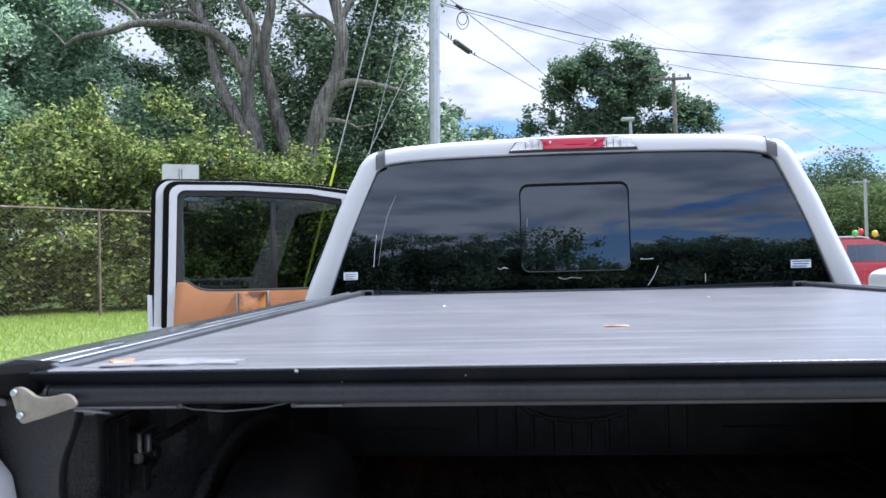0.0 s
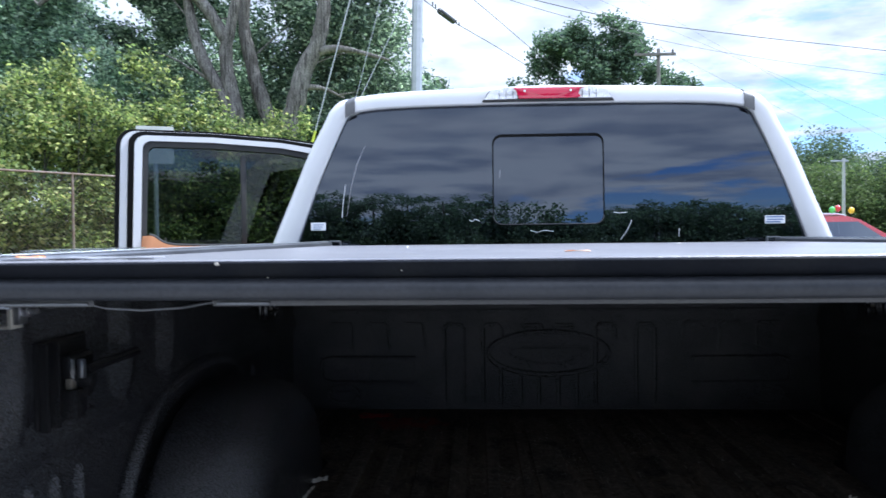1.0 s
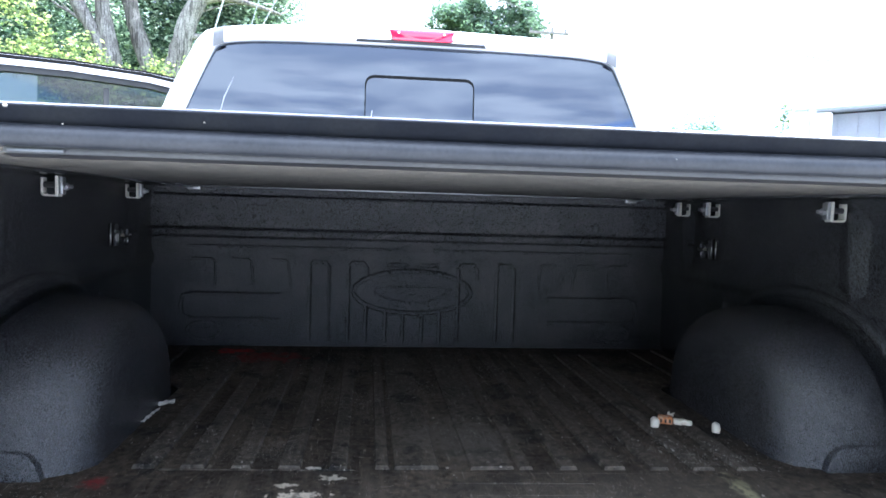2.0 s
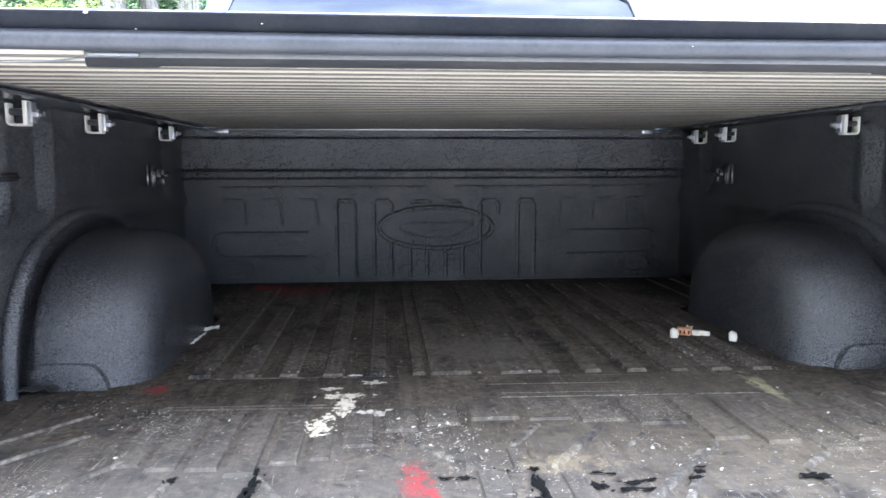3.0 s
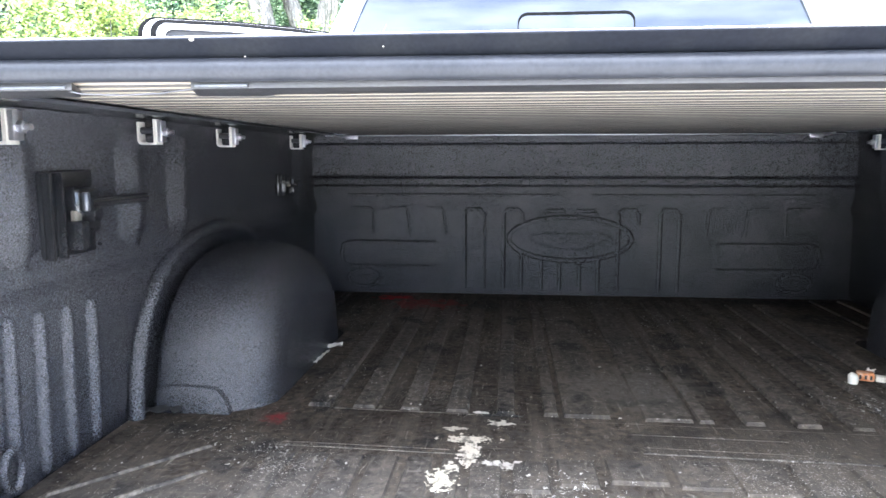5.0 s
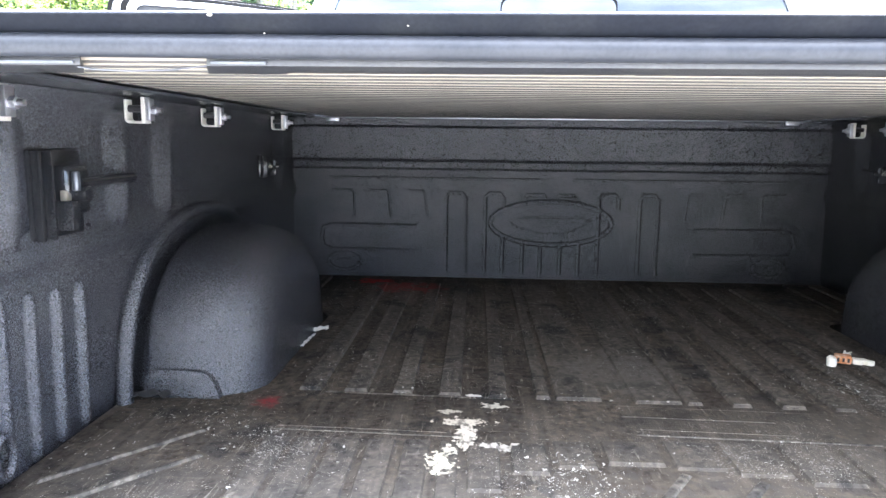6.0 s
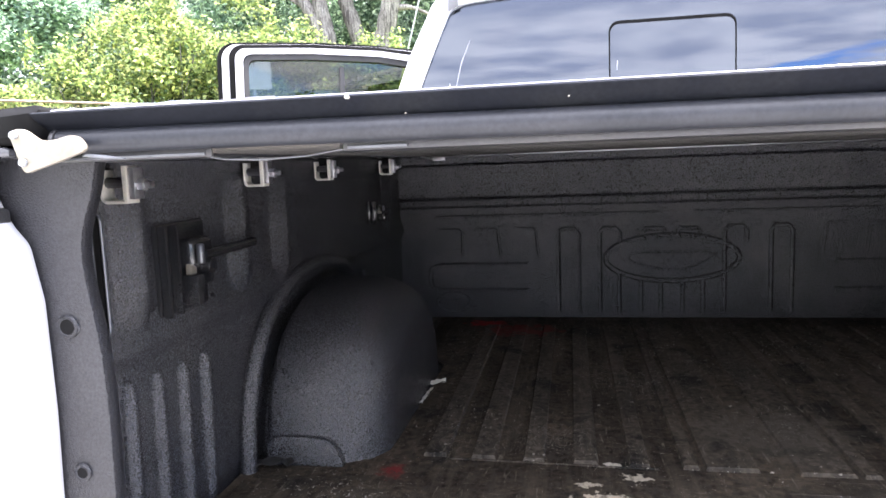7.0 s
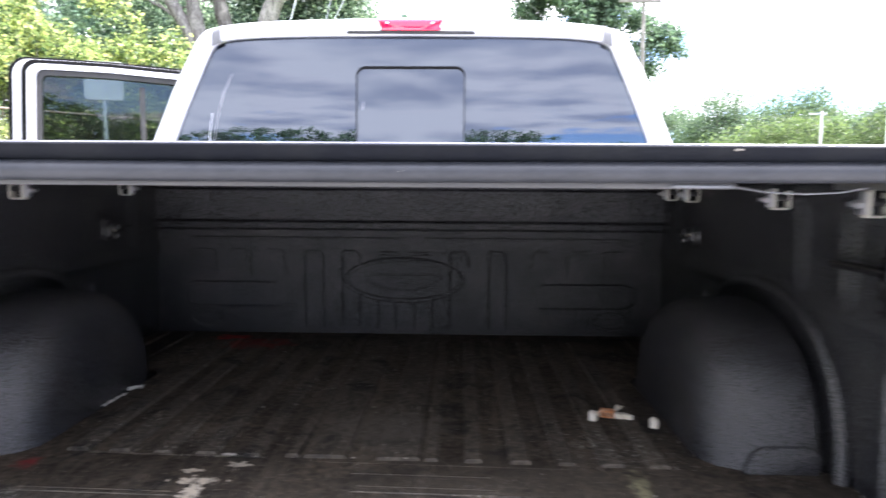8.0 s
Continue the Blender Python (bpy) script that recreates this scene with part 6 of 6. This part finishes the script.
for r_, dz in ((0.22, 0.0), (0.28, -0.03)):
    part("loop", tube([p + Vector((r_ * 0.7 * math.cos(u), 0, dz - r_ + r_ * math.sin(u))) for u in [2 * math.pi * j / 18 for j in range(19)]], 0.012, 5), CABLE, coil)
part("dead_end", tube([ray(-0.0420, 0.9382, 0.3433, 24), ray(-0.0330, 0.9402, 0.3390, 24)], 0.06, 8), CABLE, coil)
# stays that run down from out of sight to the ground
def stay(top, foot, d0, d1, guard, r=0.012):
    g_ = thing("guy_wire", "steel guy wire" + (" with a yellow guard near the ground" if guard else " running down from a pole"), "guy wire", "guy wires")
    t_, f_ = ray(*top, d0), ray(*foot, d1)
    way_ = (f_ - t_).normalized()
    low = f_ + way_ * max(0.0, (f_.z - ground_z(f_.x, f_.y)) / -way_.z)
    high = t_ - way_ * 3.0
    part("wire", tube([high, low], r, 6), GALV, g_)
    if guard:
        part("guard", tube([f_ - way_ * 0.22, low], 0.020, 8), YELLOW, g_, "yellow plastic guard")


stay((-0.1452, 0.9252, 0.3506), (-0.2212, 0.9675, 0.1223), 12.6, 12.3, True)
stay((-0.053, 0.9303, 0.363), (-0.1722, 0.9735, 0.1508), 14.0, 13.4, False, 0.008)
stay((-0.1252, 0.947, 0.2957), (-0.1679, 0.973, 0.1585), 14.0, 13.6, False, 0.006)

sign = thing("road_sign", "white sign plate on a post near the fence", "sign")
s0 = ray(-0.410, 0.9025, 0.13, 9.0)
part("plate", prism(rounded(-0.205, 0.205, 2.30, 2.735, 0.02), "y", -0.004, 0.004), SIGNBACK, sign)
for k in range(2):
    part("print_bar", box(-0.02 + 0.03 * k, -0.012 + 0.03 * k, -0.0055, -0.0042, 2.56, 2.68, 0.0005, 1), RUBBER, sign)
part("post", tube([(0, 0.03, ground_z(s0.x, s0.y) - 0.1), (0, 0.03, 2.6)], 0.025, 8), GALV, sign)
sign.matrix_world = pose(s0.x, s0.y, 0, 0, 0, 22)

# ---- sign posts and the grey building beyond the right-hand side ----
C16 = Vector((-0.18, -0.59, 1.37))
sp = C16 + Vector((0.552, 0.834, 0.0)) * 11.0
post2 = thing("sign_post", "steel post with two blank white sign backs", "sign")
part("post", tube([(0, 0, -0.05), (0, 0, 2.82)], 0.045, 10), GALV, post2)
part("plate", prism(rounded(-0.27, -0.03, 2.40, 2.78, 0.03), "y", -0.06, -0.052, 0.002), SIGNBACK, post2)
part("plate", prism(rounded(0.03, 0.25, 2.40, 2.76, 0.03), "y", -0.06, -0.052, 0.002), SIGNBACK, post2)
part("side_post", tube([(-0.22, 0.02, -0.05), (-0.22, 0.02, 2.4)], 0.06, 8), SIGNBACK, post2)
post2.matrix_world = pose(sp.x, sp.y, 0, 0, 0, -36)
building = thing("commercial_building", "low dark grey metal-clad building with a shallow roof", "building")
part("wall", prism([(-0.0, -0.05), (16.0, -0.05), (16.0, 5.5), (0.0, 4.75)], "y", 0.0, 10.0), CLAD, building)
part("roof", prism([(-0.4, 4.80), (16.4, 5.58), (16.4, 5.70), (-0.4, 4.92)], "y", -0.5, 10.5, 0.02), CLAD, building, "dark metal roof edge")
for k in range(26):
    part("panel_rib", box(0.3 + 0.6 * k, 0.34 + 0.6 * k, -0.03, 0.0, 0.0, 4.7 + 0.026 * k, 0.004, 1), CLAD, building)
part("window", box(2.2, 4.6, -0.045, -0.004, 2.6, 3.6, 0.01), DARKGLASS, building)
part("window", box(6.2, 8.6, -0.045, -0.004, 2.6, 3.6, 0.01), DARKGLASS, building)
bp = C16 + Vector((0.572, 0.820, 0)) * 27.0
building.matrix_world = pose(bp.x - 0.70, bp.y + 0.47, 0, 0, 0, -34)


# ---- parked vehicles ----
def car(label, paint, at, turn, height=1.75):
    """A parked sport utility vehicle, its length along x."""
    v = thing("parked_car", label, "car")
    h = height
    low = smooth_line([(-2.35, 0.42), (-2.38, 0.75), (-2.25, 1.02), (-1.3, 1.10), (0.9, 1.12), (2.2, 1.12), (2.36, 0.85), (2.34, 0.42)], 4)
    part("body", prism(low, "y", -0.92, 0.92, 0.05), paint, v)
    cab_line = [(-1.35, 1.08), (-0.55, h - 0.10), (-0.25, h - 0.01), (1.5, h), (1.95, h - 0.10), (2.22, 1.10)]
    part("cabin", loft([[(x, -0.86 + 0.0, z) if z < 1.2 else (x, -0.68, z) for x, z in cab_line], [(x, 0.86, z) if z < 1.2 else (x, 0.68, z) for x, z in cab_line]], True, True), paint, v)
    for sy in (-1, 1):
        def slope(x, z):
            return (x, sy * (0.874 - 0.18 * (z - 1.1) / (h - 1.2)), z)
        for x0, x1, x2, x3 in ((-1.05, -0.50, 0.25, 0.25), (0.32, 0.32, 1.15, 1.15), (1.22, 1.22, 1.72, 1.95)):
            zt = h - 0.14
            pts = [slope(x0, 1.15), slope(x3, 1.15), slope(x2, zt), slope(x1, zt)]
            back = [(a_, b_ - sy * 0.02, c_) for a_, b_, c_ in pts]
            part("window", loft([pts, back], True, True), DARKGLASS, v)
        for x in (-1.45, 1.45):
            w = part("wheel", cylinder((x, sy * 0.70, 0.36), (x, sy * 0.93, 0.36), 0.36, 24, 0.03), RUBBER, v)
            part("rim", cylinder((x, sy * 0.90, 0.36), (x, sy * 0.938, 0.36), 0.23, 18, 0.01), ALU, w)
        part("headlight", box(-2.42, -2.28, sy * 0.55, sy * 0.86, 0.82, 0.98, 0.03), CLEAR, v)
        part("tail_lamp", box(2.26, 2.40, sy * 0.62, sy * 0.86, 0.85, 1.08, 0.03), RED, v)
        part("roof_rail", tube([(-0.2, sy * 0.6, h + 0.01), (0.0, sy * 0.6, h + 0.05), (1.4, sy * 0.6, h + 0.05), (1.6, sy * 0.6, h)], 0.018, 6), CHROME, v)
    gr = part("grille", box(-2.43, -2.33, -0.52, 0.52, 0.62, 0.98, 0.03), RUBBER, v)
    for k in range(4):
        part("grille_bar", box(-2.45, -2.42, -0.50, 0.50, 0.66 + 0.08 * k, 0.69 + 0.08 * k, 0.006), CHROME, gr)
    part("bumper", box(-2.46, -2.30, -0.88, 0.88, 0.36, 0.60, 0.05), paint, v)
    part("plate", box(-2.475, -2.455, -0.16, 0.16, 0.45, 0.58, 0.006), LABELWHITE, v)
    v.matrix_world = pose(at[0], at[1], at[2], 0, 0, turn) @ Matrix.Diagonal((1, 1, 1.1, 1))
    return v


r0 = ray(0.49, 0.87, 0.0, 21.0)
car("parked dark red sport utility vehicle", REDPAINT, (r0.x - 0.9, r0.y + 0.5, -0.01), 151, 1.66)
car("parked white sport utility vehicle with its grille towards the truck", WHITE, (9.26, 13.59, -0.01), 31, 1.62)
for k, (d, mt, nm) in enumerate((((0.4443, 0.8984, 0.0222), TURF, "green"), ((0.4485, 0.8935, 0.0238), RED, "red"), ((0.4616, 0.8868, 0.021), None, "yellow"))):
    p = ray(*d, 17.2 + 0.2 * k)
    bl = thing("balloon", nm + " party balloon floating on a string by a parked car", "balloon", "balloons")
    bm = bmesh.new()
    bmesh.ops.create_uvsphere(bm, u_segments=18, v_segments=12, radius=0.062)
    for vv in bm.verts:
        vv.co.z *= 1.12 if vv.co.z > 0 else 1.25
    skin = part("skin", bm, {"green": material("balloon_green", (0.10, 0.45, 0.08), 0.25, coat=0.5), "red": material("balloon_red", (0.55, 0.03, 0.03), 0.25, coat=0.5), "yellow": material("balloon_yellow", (0.75, 0.45, 0.02), 0.25, coat=0.5)}[nm], bl)
    skin.location = p
    part("string", tube([(p.x, p.y, p.z - 0.1), (p.x + 0.05, p.y, 1.0), (p.x, p.y, 0.0)], 0.0004, 4), GALV, bl)
